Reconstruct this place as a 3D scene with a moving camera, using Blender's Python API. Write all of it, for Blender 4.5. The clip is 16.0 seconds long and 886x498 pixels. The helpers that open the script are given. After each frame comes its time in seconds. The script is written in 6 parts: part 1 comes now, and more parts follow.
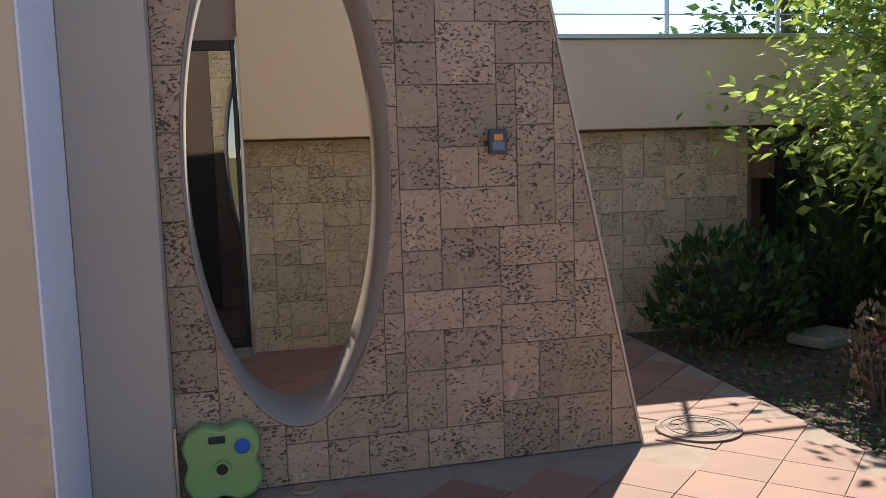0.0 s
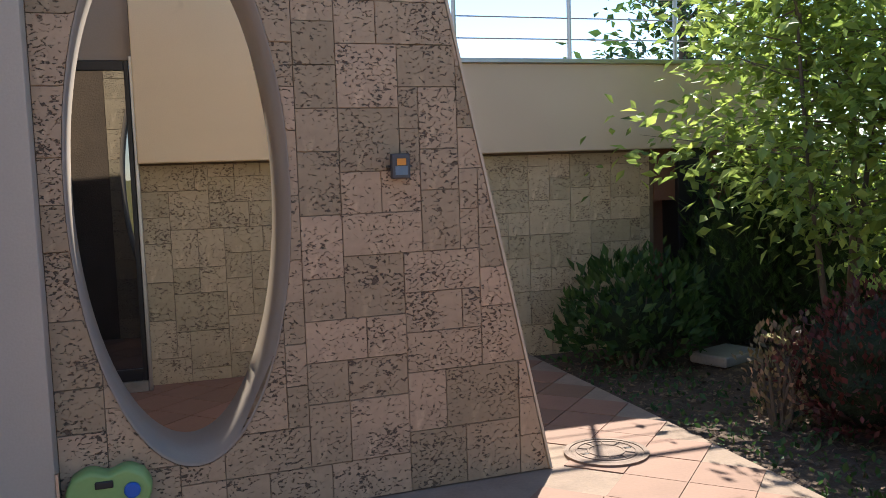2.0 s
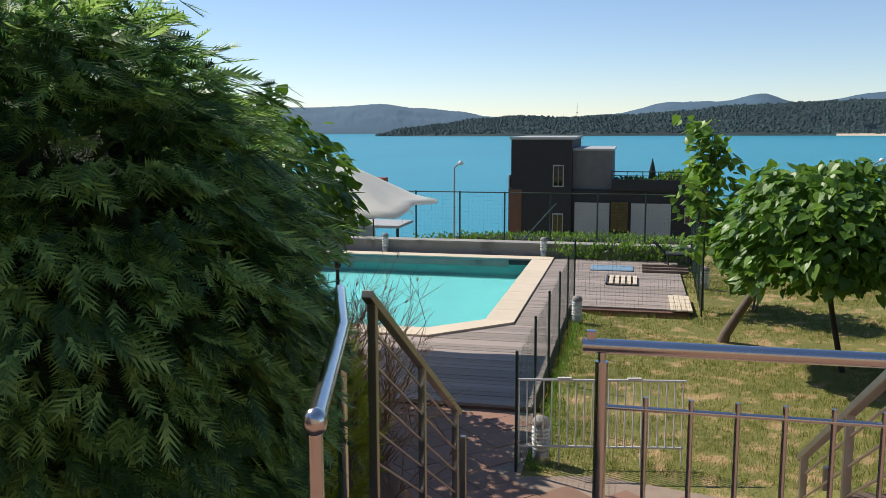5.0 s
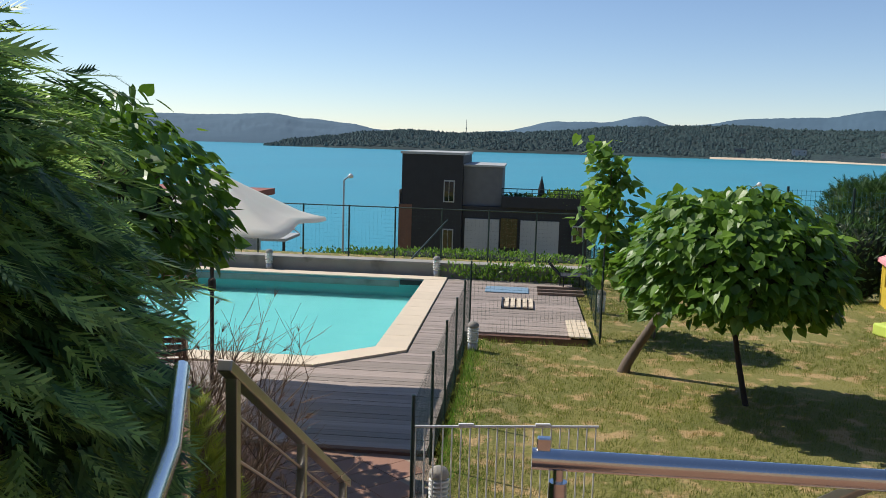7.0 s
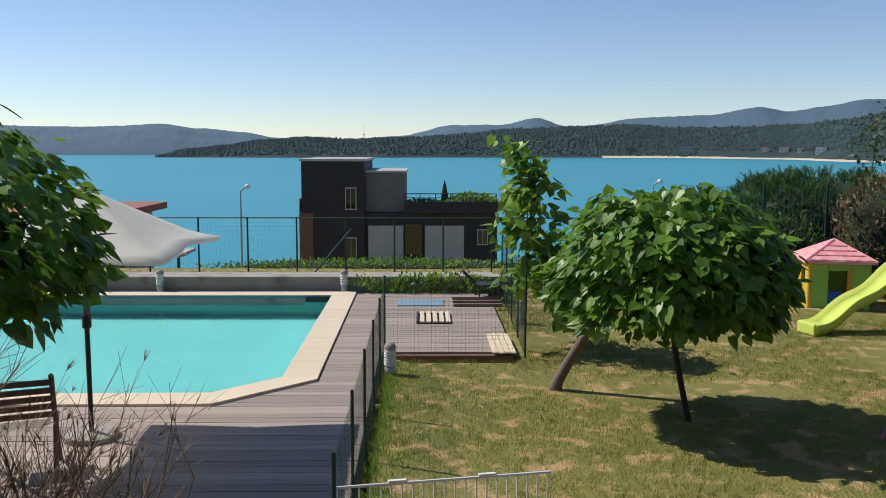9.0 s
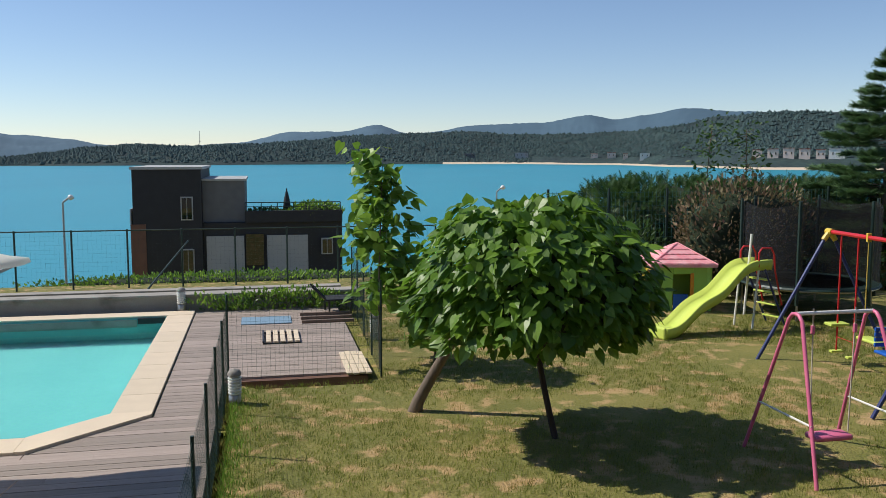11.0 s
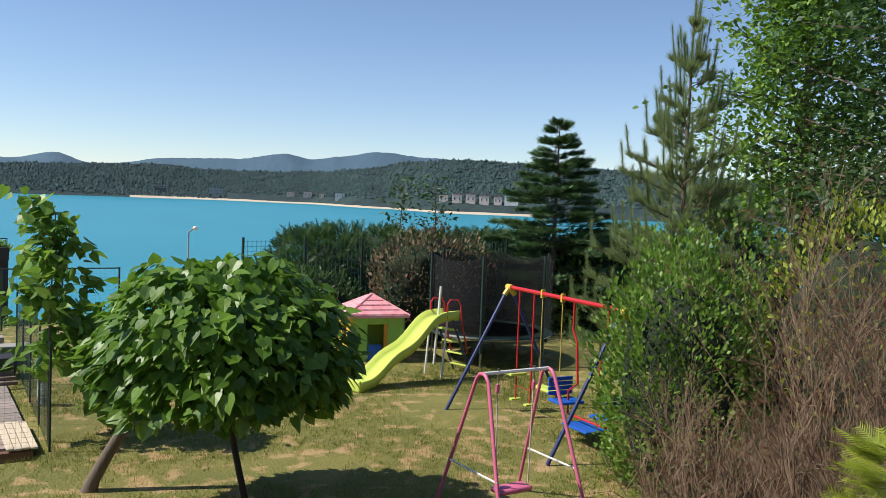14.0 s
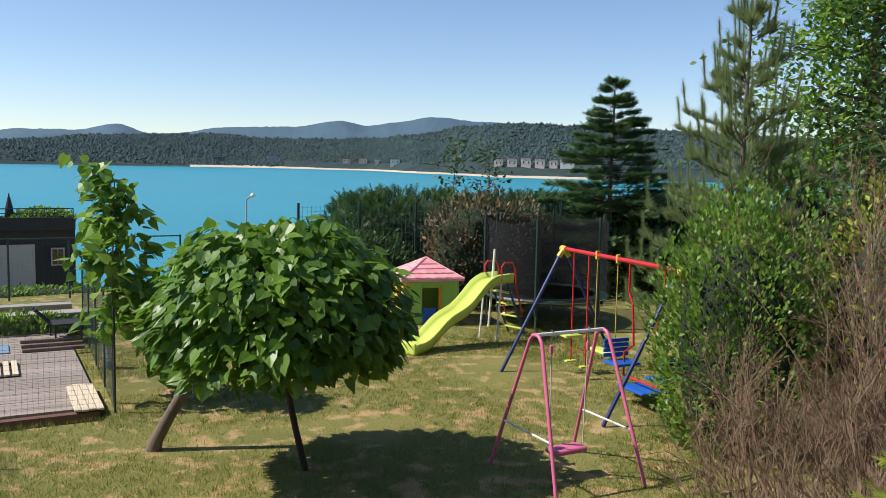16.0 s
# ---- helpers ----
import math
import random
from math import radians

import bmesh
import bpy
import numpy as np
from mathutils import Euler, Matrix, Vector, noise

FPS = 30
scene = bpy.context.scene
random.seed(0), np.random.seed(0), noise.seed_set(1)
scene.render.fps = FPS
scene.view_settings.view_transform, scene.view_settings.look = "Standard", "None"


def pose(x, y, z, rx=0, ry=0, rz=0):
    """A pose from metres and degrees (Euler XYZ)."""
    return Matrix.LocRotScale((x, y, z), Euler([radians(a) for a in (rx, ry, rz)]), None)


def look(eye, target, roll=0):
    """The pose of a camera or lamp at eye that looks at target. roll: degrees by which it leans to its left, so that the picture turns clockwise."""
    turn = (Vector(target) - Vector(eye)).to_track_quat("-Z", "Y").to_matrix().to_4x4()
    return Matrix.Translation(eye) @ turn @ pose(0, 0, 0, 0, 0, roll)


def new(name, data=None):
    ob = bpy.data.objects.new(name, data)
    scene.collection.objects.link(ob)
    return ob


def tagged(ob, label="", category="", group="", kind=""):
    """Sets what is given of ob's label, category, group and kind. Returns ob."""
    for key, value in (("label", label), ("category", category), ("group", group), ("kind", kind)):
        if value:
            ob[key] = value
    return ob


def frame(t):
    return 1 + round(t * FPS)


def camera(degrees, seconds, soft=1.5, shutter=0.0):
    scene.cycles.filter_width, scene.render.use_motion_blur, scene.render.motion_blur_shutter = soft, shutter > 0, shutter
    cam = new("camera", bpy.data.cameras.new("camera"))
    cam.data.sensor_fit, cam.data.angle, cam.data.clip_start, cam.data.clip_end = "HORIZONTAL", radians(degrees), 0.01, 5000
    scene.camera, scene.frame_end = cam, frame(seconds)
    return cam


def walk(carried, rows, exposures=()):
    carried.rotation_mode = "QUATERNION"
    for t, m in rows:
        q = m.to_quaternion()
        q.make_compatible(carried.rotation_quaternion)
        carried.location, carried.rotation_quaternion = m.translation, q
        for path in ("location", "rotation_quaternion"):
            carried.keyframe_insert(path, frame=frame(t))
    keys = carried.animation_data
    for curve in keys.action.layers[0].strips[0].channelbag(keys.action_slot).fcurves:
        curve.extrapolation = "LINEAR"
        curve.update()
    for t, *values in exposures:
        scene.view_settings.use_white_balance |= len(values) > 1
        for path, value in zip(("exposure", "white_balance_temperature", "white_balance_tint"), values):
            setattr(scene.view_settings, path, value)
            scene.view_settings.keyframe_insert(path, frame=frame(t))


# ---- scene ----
cam = camera(54.4, 16.0, soft=0.45)
PATH = [
    (0, (0.046, 0.163, 1.582), (0.02, 2.151, 1.356), -1.8),
    (0.5, (0.02, 0.173, 1.586), (-0.107, 2.153, 1.33), -1.4),
    (1, (0.014, 0.19, 1.585), (-0.1, 2.17, 1.328), -0.8),
    (1.5, (0.02, 0.23, 1.587), (-0.008, 2.218, 1.374), -1.1),
    (2, (0.09, 0.263, 1.596), (0.269, 2.247, 1.413), -1.9),
    (2.5, (0.287, 0.299, 1.586), (0.754, 2.232, 1.378), -1.2),
    (3, (0.523, 0.276, 1.583), (1.423, 2.04, 1.299), 0.8),
    (3.5, (0.781, 0.146, 1.569), (2.096, 1.621, 1.261), 0.0),
    (4, (1.034, 0.28, 1.555), (2.658, 1.41, 1.258), -0.0),
    (4.5, (1.218, 0.402, 1.557), (2.969, 1.319, 1.256), -0.2),
    (5, (1.445, 0.496, 1.554), (3.24, 1.331, 1.272), -0.1),
    (7.5, (2.474, 0.988, 1.557), (4.39, 1.509, 1.315), 1.5),
    (8, (2.742, 1.115, 1.546), (4.678, 1.558, 1.313), 0.7),
    (10.5, (3.745, 1.415, 1.537), (5.719, 1.623, 1.293), 0.6),
    (11, (3.888, 1.475, 1.544), (5.877, 1.494, 1.327), 0.0),
    (11.5, (4.012, 1.528, 1.573), (5.997, 1.351, 1.405), -1.0),
    (12, (4.051, 1.49, 1.622), (6.029, 1.215, 1.513), -0.5),
    (12.5, (4.065, 1.476, 1.668), (6.025, 1.092, 1.567), 1.1),
    (13, (4.083, 1.477, 1.722), (6.031, 1.04, 1.604), 2.0),
    (13.5, (4.124, 1.451, 1.754), (6.052, 0.931, 1.644), 2.6),
    (14, (4.131, 1.451, 1.759), (6.013, 0.785, 1.644), 2.2),
    (14.5, (4.142, 1.447, 1.749), (6.002, 0.723, 1.624), 1.7),
    (15, (4.151, 1.42, 1.748), (6.023, 0.73, 1.603), 1.1),
    (15.5, (4.146, 1.41, 1.729), (6.031, 0.766, 1.558), 1.0),
    (16, (4.163, 1.397, 1.722), (6.077, 0.854, 1.522), 1.2),
]
walk(cam, [(t, look(eye, target, roll)) for t, eye, target, roll in PATH],
     exposures=[(0, 1.15), (1.0, 1.32), (2.0, 1.3), (3.0, 1.2), (3.5, 0.85), (4.0, 0.15), (4.5, 0.0), (5.0, 0.2), (8.0, 0.1), (10.5, 0.05), (12.5, 0.2), (16.0, 0.36)])

# ---- world, sun ----
SUN = Vector((0.18, 0.88, 1.0)).normalized()
world = bpy.data.worlds.new("sky_world")
scene.world = world
world.use_nodes = True
wn = world.node_tree
sky = wn.nodes.new("ShaderNodeTexSky")
sky.sky_type, sky.sun_disc = "NISHITA", False
sky.sun_elevation = math.asin(SUN.z)
sky.sun_rotation = math.atan2(SUN.x, SUN.y)
sky.air_density, sky.dust_density, sky.ozone_density = 1.0, 0.1, 3.2
sky.altitude = 1200.0
tone = wn.nodes.new("ShaderNodeMix")
tone.data_type, tone.blend_type = "RGBA", "MULTIPLY"
tone.inputs[0].default_value = 1.0
tone.inputs[7].default_value = (0.98, 0.965, 1.0, 1.0)
wn.links.new(sky.outputs[0], tone.inputs[6])
wn.links.new(tone.outputs[2], wn.nodes["Background"].inputs[0])
wn.nodes["Background"].inputs[1].default_value = 0.11
sun_data = bpy.data.lights.new("sun", "SUN")
sun_data.energy, sun_data.angle, sun_data.color = 4.5, radians(0.55), (1.0, 0.95, 0.86)
sun = new("sun", sun_data)
sun.matrix_world = look(SUN * 50, (0, 0, 0))

# ---- helpers of the scene ----
G = pose(0, 0, 0, 0, 0, 12.41)      # the grounds' own axes: u ahead to the sea, v to the left
RNG = np.random.RandomState(7)


def at(u, v, z=0, turn=0):
    return G @ pose(u, v, z, 0, 0, turn)


def empty(name, m, label="", category="", group="", kind=""):
    ob = new(name)
    ob.matrix_basis = m
    return tagged(ob, label, category, group, kind)


def finish(ob, material, smooth=False):
    if material:
        ob.data.materials.append(material)
    if smooth:
        ob.data.polygons.foreach_set("use_smooth", [len(p.vertices) <= 4 for p in ob.data.polygons])
    return ob


def part(name, bm, material, parent, label="", smooth=False):
    me = bpy.data.meshes.new(name)
    bm.to_mesh(me)
    bm.free()
    ob = new(name, me)
    ob.parent = parent
    finish(ob, material, smooth)
    return tagged(ob, label)


def raw(name, verts, faces, material, parent=None, label="", smooth=False):
    me = bpy.data.meshes.new(name)
    me.from_pydata([tuple(p) for p in verts], [], [tuple(f) for f in faces])
    ob = new(name, me)
    ob.parent = parent
    finish(ob, material, smooth)
    return tagged(ob, label)


def solo(name, bm, material, m, label, category="", group="", kind="", smooth=False):
    ob = part(name, bm, material, None, "", smooth)
    ob.matrix_basis = m
    return tagged(ob, label, category, group, kind)


def shared(name, me, parent, m):
    ob = new(name, me)
    ob.parent = parent
    ob.matrix_basis = m
    return ob


def box(bm, a, b, bevel=0.0):
    vs = [bm.verts.new((x, y, z)) for x in (a[0], b[0]) for y in (a[1], b[1]) for z in (a[2], b[2])]
    fs = [(0, 1, 3, 2), (4, 6, 7, 5), (0, 4, 5, 1), (2, 3, 7, 6), (0, 2, 6, 4), (1, 5, 7, 3)]
    faces = [bm.faces.new([vs[i] for i in f]) for f in fs]
    if bevel:
        edges = list({e for f in faces for e in f.edges})
        bmesh.ops.bevel(bm, geom=edges, offset=bevel, segments=2, affect="EDGES", profile=0.5)
    return bm


def boxes(*pairs, bevel=0.0):
    bm = bmesh.new()
    for a, b in pairs:
        box(bm, a, b, bevel)
    return bm


def ring(bm, c, x, y, r, seg):
    return [bm.verts.new(c + (x * math.cos(2 * math.pi * i / seg) + y * math.sin(2 * math.pi * i / seg)) * r) for i in range(seg)]


def flat_ends(bm, rings):
    """Flat ends with edges of their own, so that the round side keeps its shading."""
    bm.faces.new([bm.verts.new(v.co) for v in reversed(rings[0])])
    bm.faces.new([bm.verts.new(v.co) for v in rings[-1]])


def pipe(bm, pts, r, seg=8, cap=True):
    """A round bar along points; r is one radius or one for each point."""
    pts = [Vector(p) for p in pts]
    radii = r if isinstance(r, (list, tuple)) else [r] * len(pts)
    rings, x = [], None
    for i, p in enumerate(pts):
        d = (pts[min(i + 1, len(pts) - 1)] - pts[max(i - 1, 0)]).normalized()
        if x is None:
            x = d.orthogonal().normalized()
        x = (x - d * x.dot(d)).normalized()
        rings.append(ring(bm, p, x, d.cross(x), radii[i], seg))
    for a, b in zip(rings, rings[1:]):
        for i in range(seg):
            bm.faces.new((a[i], a[(i + 1) % seg], b[(i + 1) % seg], b[i]))
    if cap:
        flat_ends(bm, rings)
    return bm


def piped(*runs, seg=8):
    bm = bmesh.new()
    for pts, r in runs:
        pipe(bm, pts, r, seg)
    return bm


def lathe(profile, seg=16):
    """A turned body from (radius, height) pairs."""
    bm = bmesh.new()
    rows = [ring(bm, Vector((0, 0, z)), Vector((1, 0, 0)), Vector((0, 1, 0)), max(r, 0.0005), seg) for r, z in profile]
    for a, b in zip(rows, rows[1:]):
        for i in range(seg):
            bm.faces.new((a[i], a[(i + 1) % seg], b[(i + 1) % seg], b[i]))
    flat_ends(bm, rows)
    return bm


def sweep(pts, z0, z1):
    """An upright slab from an outline."""
    bm = bmesh.new()
    lo = [bm.verts.new((x, y, z0)) for x, y in pts]
    hi = [bm.verts.new((x, y, z1)) for x, y in pts]
    bm.faces.new(lo[::-1])
    bm.faces.new(hi)
    n = len(pts)
    for i in range(n):
        bm.faces.new((lo[i], lo[(i + 1) % n], hi[(i + 1) % n], hi[i]))
    return bm


# ---- materials ----
def material(name, c1, c2=None, rough=0.7, metal=0.0, scale=6.0, fine=60.0, bump=0.2, detail=6.0, rand=0.0, island=0.0,
             stretch=(1, 1, 1), spec=0.5, translucent=0.0, third=None, third_scale=1.0, third_at=0.6, coat=0.0, dist=0.01):
    """A surface of two mixed tones at a broad and a fine scale, with relief; rand and island vary whole objects or loose pieces."""
    m = bpy.data.materials.new(name)
    m.use_nodes = True
    nt = m.node_tree
    nodes, links = nt.nodes, nt.links
    b = nodes["Principled BSDF"]
    b.inputs["Roughness"].default_value, b.inputs["Metallic"].default_value = rough, metal
    b.inputs["Specular IOR Level"].default_value = spec
    b.inputs["Coat Weight"].default_value = coat
    c2 = c2 or tuple(v * 0.75 for v in c1)
    tc = nodes.new("ShaderNodeTexCoord")
    mp = nodes.new("ShaderNodeMapping")
    mp.inputs["Scale"].default_value = stretch
    links.new(tc.outputs["Object"], mp.inputs[0])

    def noise_at(s, d):
        n = nodes.new("ShaderNodeTexNoise")
        n.inputs["Scale"].default_value, n.inputs["Detail"].default_value = s, d
        links.new(mp.outputs[0], n.inputs["Vector"])
        return n

    def mix(a, bcol, f):
        x = nodes.new("ShaderNodeMix")
        x.data_type = "RGBA"
        for sock, val in ((x.inputs[0], f), (x.inputs[6], a), (x.inputs[7], bcol)):
            if hasattr(val, "is_linked"):
                links.new(val, sock)
            else:
                sock.default_value = val if isinstance(val, float) else (*val, 1.0)
        return x.outputs[2]

    def ramp(sock, lo, hi):
        r = nodes.new("ShaderNodeMapRange")
        r.inputs[1].default_value, r.inputs[2].default_value = lo, hi
        links.new(sock, r.inputs[0])
        return r.outputs[0]

    broad, small = noise_at(scale, 3.0), noise_at(fine, detail)
    col = mix(c1, c2, ramp(broad.outputs[0], 0.35, 0.65))
    col = mix(col, mix(c1, c2, ramp(small.outputs[0], 0.3, 0.7)), 0.45)
    if third:
        col = mix(col, third, ramp(noise_at(third_scale, 5.0).outputs[0], third_at, third_at + 0.12))
    if rand or island:
        src = nodes.new("ShaderNodeObjectInfo").outputs["Random"] if rand else nodes.new("ShaderNodeNewGeometry").outputs["Random Per Island"]
        hsv = nodes.new("ShaderNodeHueSaturation")
        r = nodes.new("ShaderNodeMapRange")
        k = rand or island
        r.inputs[3].default_value, r.inputs[4].default_value = 1 - k, 1 + k
        links.new(src, r.inputs[0])
        links.new(r.outputs[0], hsv.inputs["Value"])
        h = nodes.new("ShaderNodeMapRange")
        h.inputs[3].default_value, h.inputs[4].default_value = 0.5 + 0.03 * k, 0.5 - 0.03 * k
        links.new(src, h.inputs[0])
        links.new(h.outputs[0], hsv.inputs["Hue"])
        links.new(col, hsv.inputs["Color"])
        col = hsv.outputs[0]
    links.new(col, b.inputs["Base Color"])
    if bump:
        bp = nodes.new("ShaderNodeBump")
        bp.inputs["Strength"].default_value, bp.inputs["Distance"].default_value = bump, dist
        links.new(small.outputs[0], bp.inputs["Height"])
        links.new(bp.outputs[0], b.inputs["Normal"])
    if translucent:
        t = nodes.new("ShaderNodeBsdfTranslucent")
        links.new(col, t.inputs["Color"])
        ms = nodes.new("ShaderNodeMixShader")
        ms.inputs[0].default_value = translucent
        links.new(b.outputs[0], ms.inputs[1])
        links.new(t.outputs[0], ms.inputs[2])
        links.new(ms.outputs[0], nodes["Material Output"].inputs["Surface"])
    return m


def pitted(name, c1, c2, dark, rand=0.25):
    """Shell stone: tan blocks with dark worm-like pits and pale patches."""
    m = material(name, c1, c2, 0.9, scale=3.5, fine=28.0, bump=0.0, rand=rand, third=tuple(min(1, v * 1.35) for v in c1), third_scale=7.0, third_at=0.62)
    nt = m.node_tree
    nodes, links = nt.nodes, nt.links
    b = nodes["Principled BSDF"]
    tc = nodes.new("ShaderNodeTexCoord")
    info = nodes.new("ShaderNodeObjectInfo")
    turn = nodes.new("ShaderNodeMath")
    turn.operation = "MULTIPLY"
    turn.inputs[1].default_value = 40.0
    links.new(info.outputs["Random"], turn.inputs[0])
    add = nodes.new("ShaderNodeVectorMath")
    links.new(tc.outputs["Object"], add.inputs[0])
    links.new(turn.outputs[0], add.inputs[1])
    mp = nodes.new("ShaderNodeMapping")
    mp.inputs["Scale"].default_value = (52, 52, 84)
    mp.inputs["Rotation"].default_value = (0, 0.5, 0)
    links.new(add.outputs[0], mp.inputs[0])
    n = nodes.new("ShaderNodeTexNoise")
    n.inputs["Scale"].default_value, n.inputs["Detail"].default_value, n.inputs["Distortion"].default_value = 1.0, 2.5, 0.6
    links.new(mp.outputs[0], n.inputs["Vector"])
    big = nodes.new("ShaderNodeTexNoise")
    big.inputs["Scale"].default_value = 5.0
    links.new(add.outputs[0], big.inputs["Vector"])
    thr = nodes.new("ShaderNodeMath")
    thr.operation = "MULTIPLY_ADD"
    links.new(big.outputs[0], thr.inputs[0])
    thr.inputs[1].default_value = 0.35
    links.new(n.outputs[0], thr.inputs[2])
    r = nodes.new("ShaderNodeMapRange")
    r.inputs[1].default_value, r.inputs[2].default_value = 0.775, 0.85
    links.new(thr.outputs[0], r.inputs[0])
    x = nodes.new("ShaderNodeMix")
    x.data_type = "RGBA"
    links.new(r.outputs[0], x.inputs[0])
    links.new(b.inputs["Base Color"].links[0].from_socket, x.inputs[6])
    x.inputs[7].default_value = (*dark, 1)
    links.new(x.outputs[2], b.inputs["Base Color"])
    bp = nodes.new("ShaderNodeBump")
    bp.invert = True
    bp.inputs["Strength"].default_value, bp.inputs["Distance"].default_value = 0.9, 0.012
    links.new(r.outputs[0], bp.inputs["Height"])
    links.new(bp.outputs[0], b.inputs["Normal"])
    return m


def glassy(name, color, rough=0.0, ior=1.45, spec=0.5):
    m = bpy.data.materials.new(name)
    m.use_nodes = True
    b = m.node_tree.nodes["Principled BSDF"]
    b.inputs["Base Color"].default_value = (*color, 1)
    b.inputs["Roughness"].default_value, b.inputs["IOR"].default_value = rough, ior
    b.inputs["Transmission Weight"].default_value = 1.0
    b.inputs["Specular IOR Level"].default_value = spec
    return m


def watery(name, color):
    """Clear refracting water with a weak sheen."""
    m = bpy.data.materials.new(name)
    m.use_nodes = True
    nodes, links = m.node_tree.nodes, m.node_tree.links
    refr, gloss, ms = nodes.new("ShaderNodeBsdfRefraction"), nodes.new("ShaderNodeBsdfGlossy"), nodes.new("ShaderNodeMixShader")
    refr.inputs["Color"].default_value, refr.inputs["IOR"].default_value, refr.inputs["Roughness"].default_value = (*color, 1), 1.33, 0.0
    gloss.inputs["Roughness"].default_value = 0.06
    n, bp = nodes.new("ShaderNodeTexNoise"), nodes.new("ShaderNodeBump")
    n.inputs["Scale"].default_value = 3.0
    bp.inputs["Strength"].default_value, bp.inputs["Distance"].default_value = 0.12, 0.02
    links.new(n.outputs[0], bp.inputs["Height"])
    links.new(bp.outputs[0], refr.inputs["Normal"])
    links.new(bp.outputs[0], gloss.inputs["Normal"])
    ms.inputs[0].default_value = 0.13
    links.new(refr.outputs[0], ms.inputs[1])
    links.new(gloss.outputs[0], ms.inputs[2])
    links.new(ms.outputs[0], nodes["Material Output"].inputs["Surface"])
    return m


def netting(name, color, cover):
    m = material(name, color, rough=0.8, bump=0)
    nodes, links = m.node_tree.nodes, m.node_tree.links
    t = nodes.new("ShaderNodeBsdfTransparent")
    ms = nodes.new("ShaderNodeMixShader")
    ms.inputs[0].default_value = cover
    links.new(t.outputs[0], ms.inputs[1])
    links.new(nodes["Principled BSDF"].outputs[0], ms.inputs[2])
    links.new(ms.outputs[0], nodes["Material Output"].inputs["Surface"])
    return m


STONE = pitted("shell_stone", (0.46, 0.325, 0.205), (0.35, 0.245, 0.155), (0.11, 0.075, 0.05), 0.2)
STONE_BACK = pitted("shell_stone_pale", (0.54, 0.44, 0.29), (0.44, 0.345, 0.225), (0.22, 0.16, 0.11), 0.14)
MORTAR = material("mortar", (0.20, 0.145, 0.10), rough=0.95, bump=0.5)
PLASTER = material("cream_plaster", (0.60, 0.48, 0.34), (0.52, 0.41, 0.29), 0.9, scale=1.5, fine=120, bump=0.15, third=(0.40, 0.30, 0.20), third_scale=1.3, third_at=0.66)
PLASTER_GREY = material("lilac_grey_render", (0.47, 0.40, 0.32), (0.41, 0.355, 0.285), 0.9, scale=1.2, fine=90, bump=0.12)
PLASTER_BEIGE = material("beige_render", (0.62, 0.49, 0.335), (0.54, 0.43, 0.295), 0.9, scale=1.6, fine=90, bump=0.12, third=(0.36, 0.28, 0.22), third_scale=1.8, third_at=0.64)
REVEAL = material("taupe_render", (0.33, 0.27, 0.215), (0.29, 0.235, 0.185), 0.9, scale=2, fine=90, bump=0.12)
TILE = material("terracotta_tile", (0.29, 0.155, 0.10), (0.235, 0.125, 0.08), 0.75, scale=3, fine=50, bump=0.08, rand=0.12)
GROUT = material("pale_grout", (0.34, 0.25, 0.185), rough=0.95, bump=0.3)
STEEL = material("brushed_steel", (0.72, 0.70, 0.68), (0.66, 0.64, 0.62), 0.2, 1.0, fine=200, bump=0.02)
STEEL_DULL = material("dull_steel", (0.50, 0.47, 0.43), (0.42, 0.39, 0.36), 0.38, 1.0, fine=200, bump=0.03)
IRON = material("rusty_iron", (0.24, 0.17, 0.13), (0.17, 0.12, 0.09), 0.75, 0.3, scale=8, fine=90, bump=0.4)
DARK_METAL = material("dark_green_paint", (0.018, 0.045, 0.035), (0.012, 0.03, 0.024), 0.5, scale=9, bump=0.1)
BLACK_METAL = material("black_paint", (0.014, 0.014, 0.016), rough=0.45, bump=0.05)
WHITE_METAL = material("white_enamel", (0.78, 0.77, 0.72), (0.70, 0.68, 0.62), 0.4, bump=0.05)
TEAL = material("teal_coated_wire", (0.05, 0.15, 0.13), rough=0.5, bump=0)
WIRE = material("green_wire", (0.03, 0.07, 0.05), rough=0.5, bump=0)
DECK = material("grey_deck_wood", (0.36, 0.29, 0.245), (0.26, 0.21, 0.18), 0.8, scale=2, fine=30, bump=0.35, stretch=(12, 0.8, 12), rand=0.2)
COPING = material("sand_coping", (0.68, 0.56, 0.41), (0.60, 0.49, 0.36), 0.8, scale=3, fine=60, bump=0.12, rand=0.05)
POOL = material("pool_lining", (0.15, 0.44, 0.43), (0.12, 0.39, 0.39), 0.4, scale=1.0, fine=14, bump=0.02)
WATER = watery("pool_water", (0.80, 0.98, 0.97))
CONCRETE = material("concrete", (0.36, 0.33, 0.29), (0.26, 0.24, 0.21), 0.9, scale=2.5, fine=40, bump=0.3, third=(0.17, 0.16, 0.14), third_scale=1.6, third_at=0.6)
SOIL = material("dry_soil", (0.13, 0.085, 0.055), (0.08, 0.055, 0.038), 0.95, scale=5, fine=45, bump=0.8, third=(0.22, 0.15, 0.09), third_scale=12.0, third_at=0.58, dist=0.03)
GROUND = material("dry_lawn", (0.25, 0.215, 0.055), (0.13, 0.14, 0.027), 0.95, scale=1.6, fine=30, bump=0.9, third=(0.43, 0.29, 0.13), third_scale=3.4, third_at=0.525, dist=0.04)
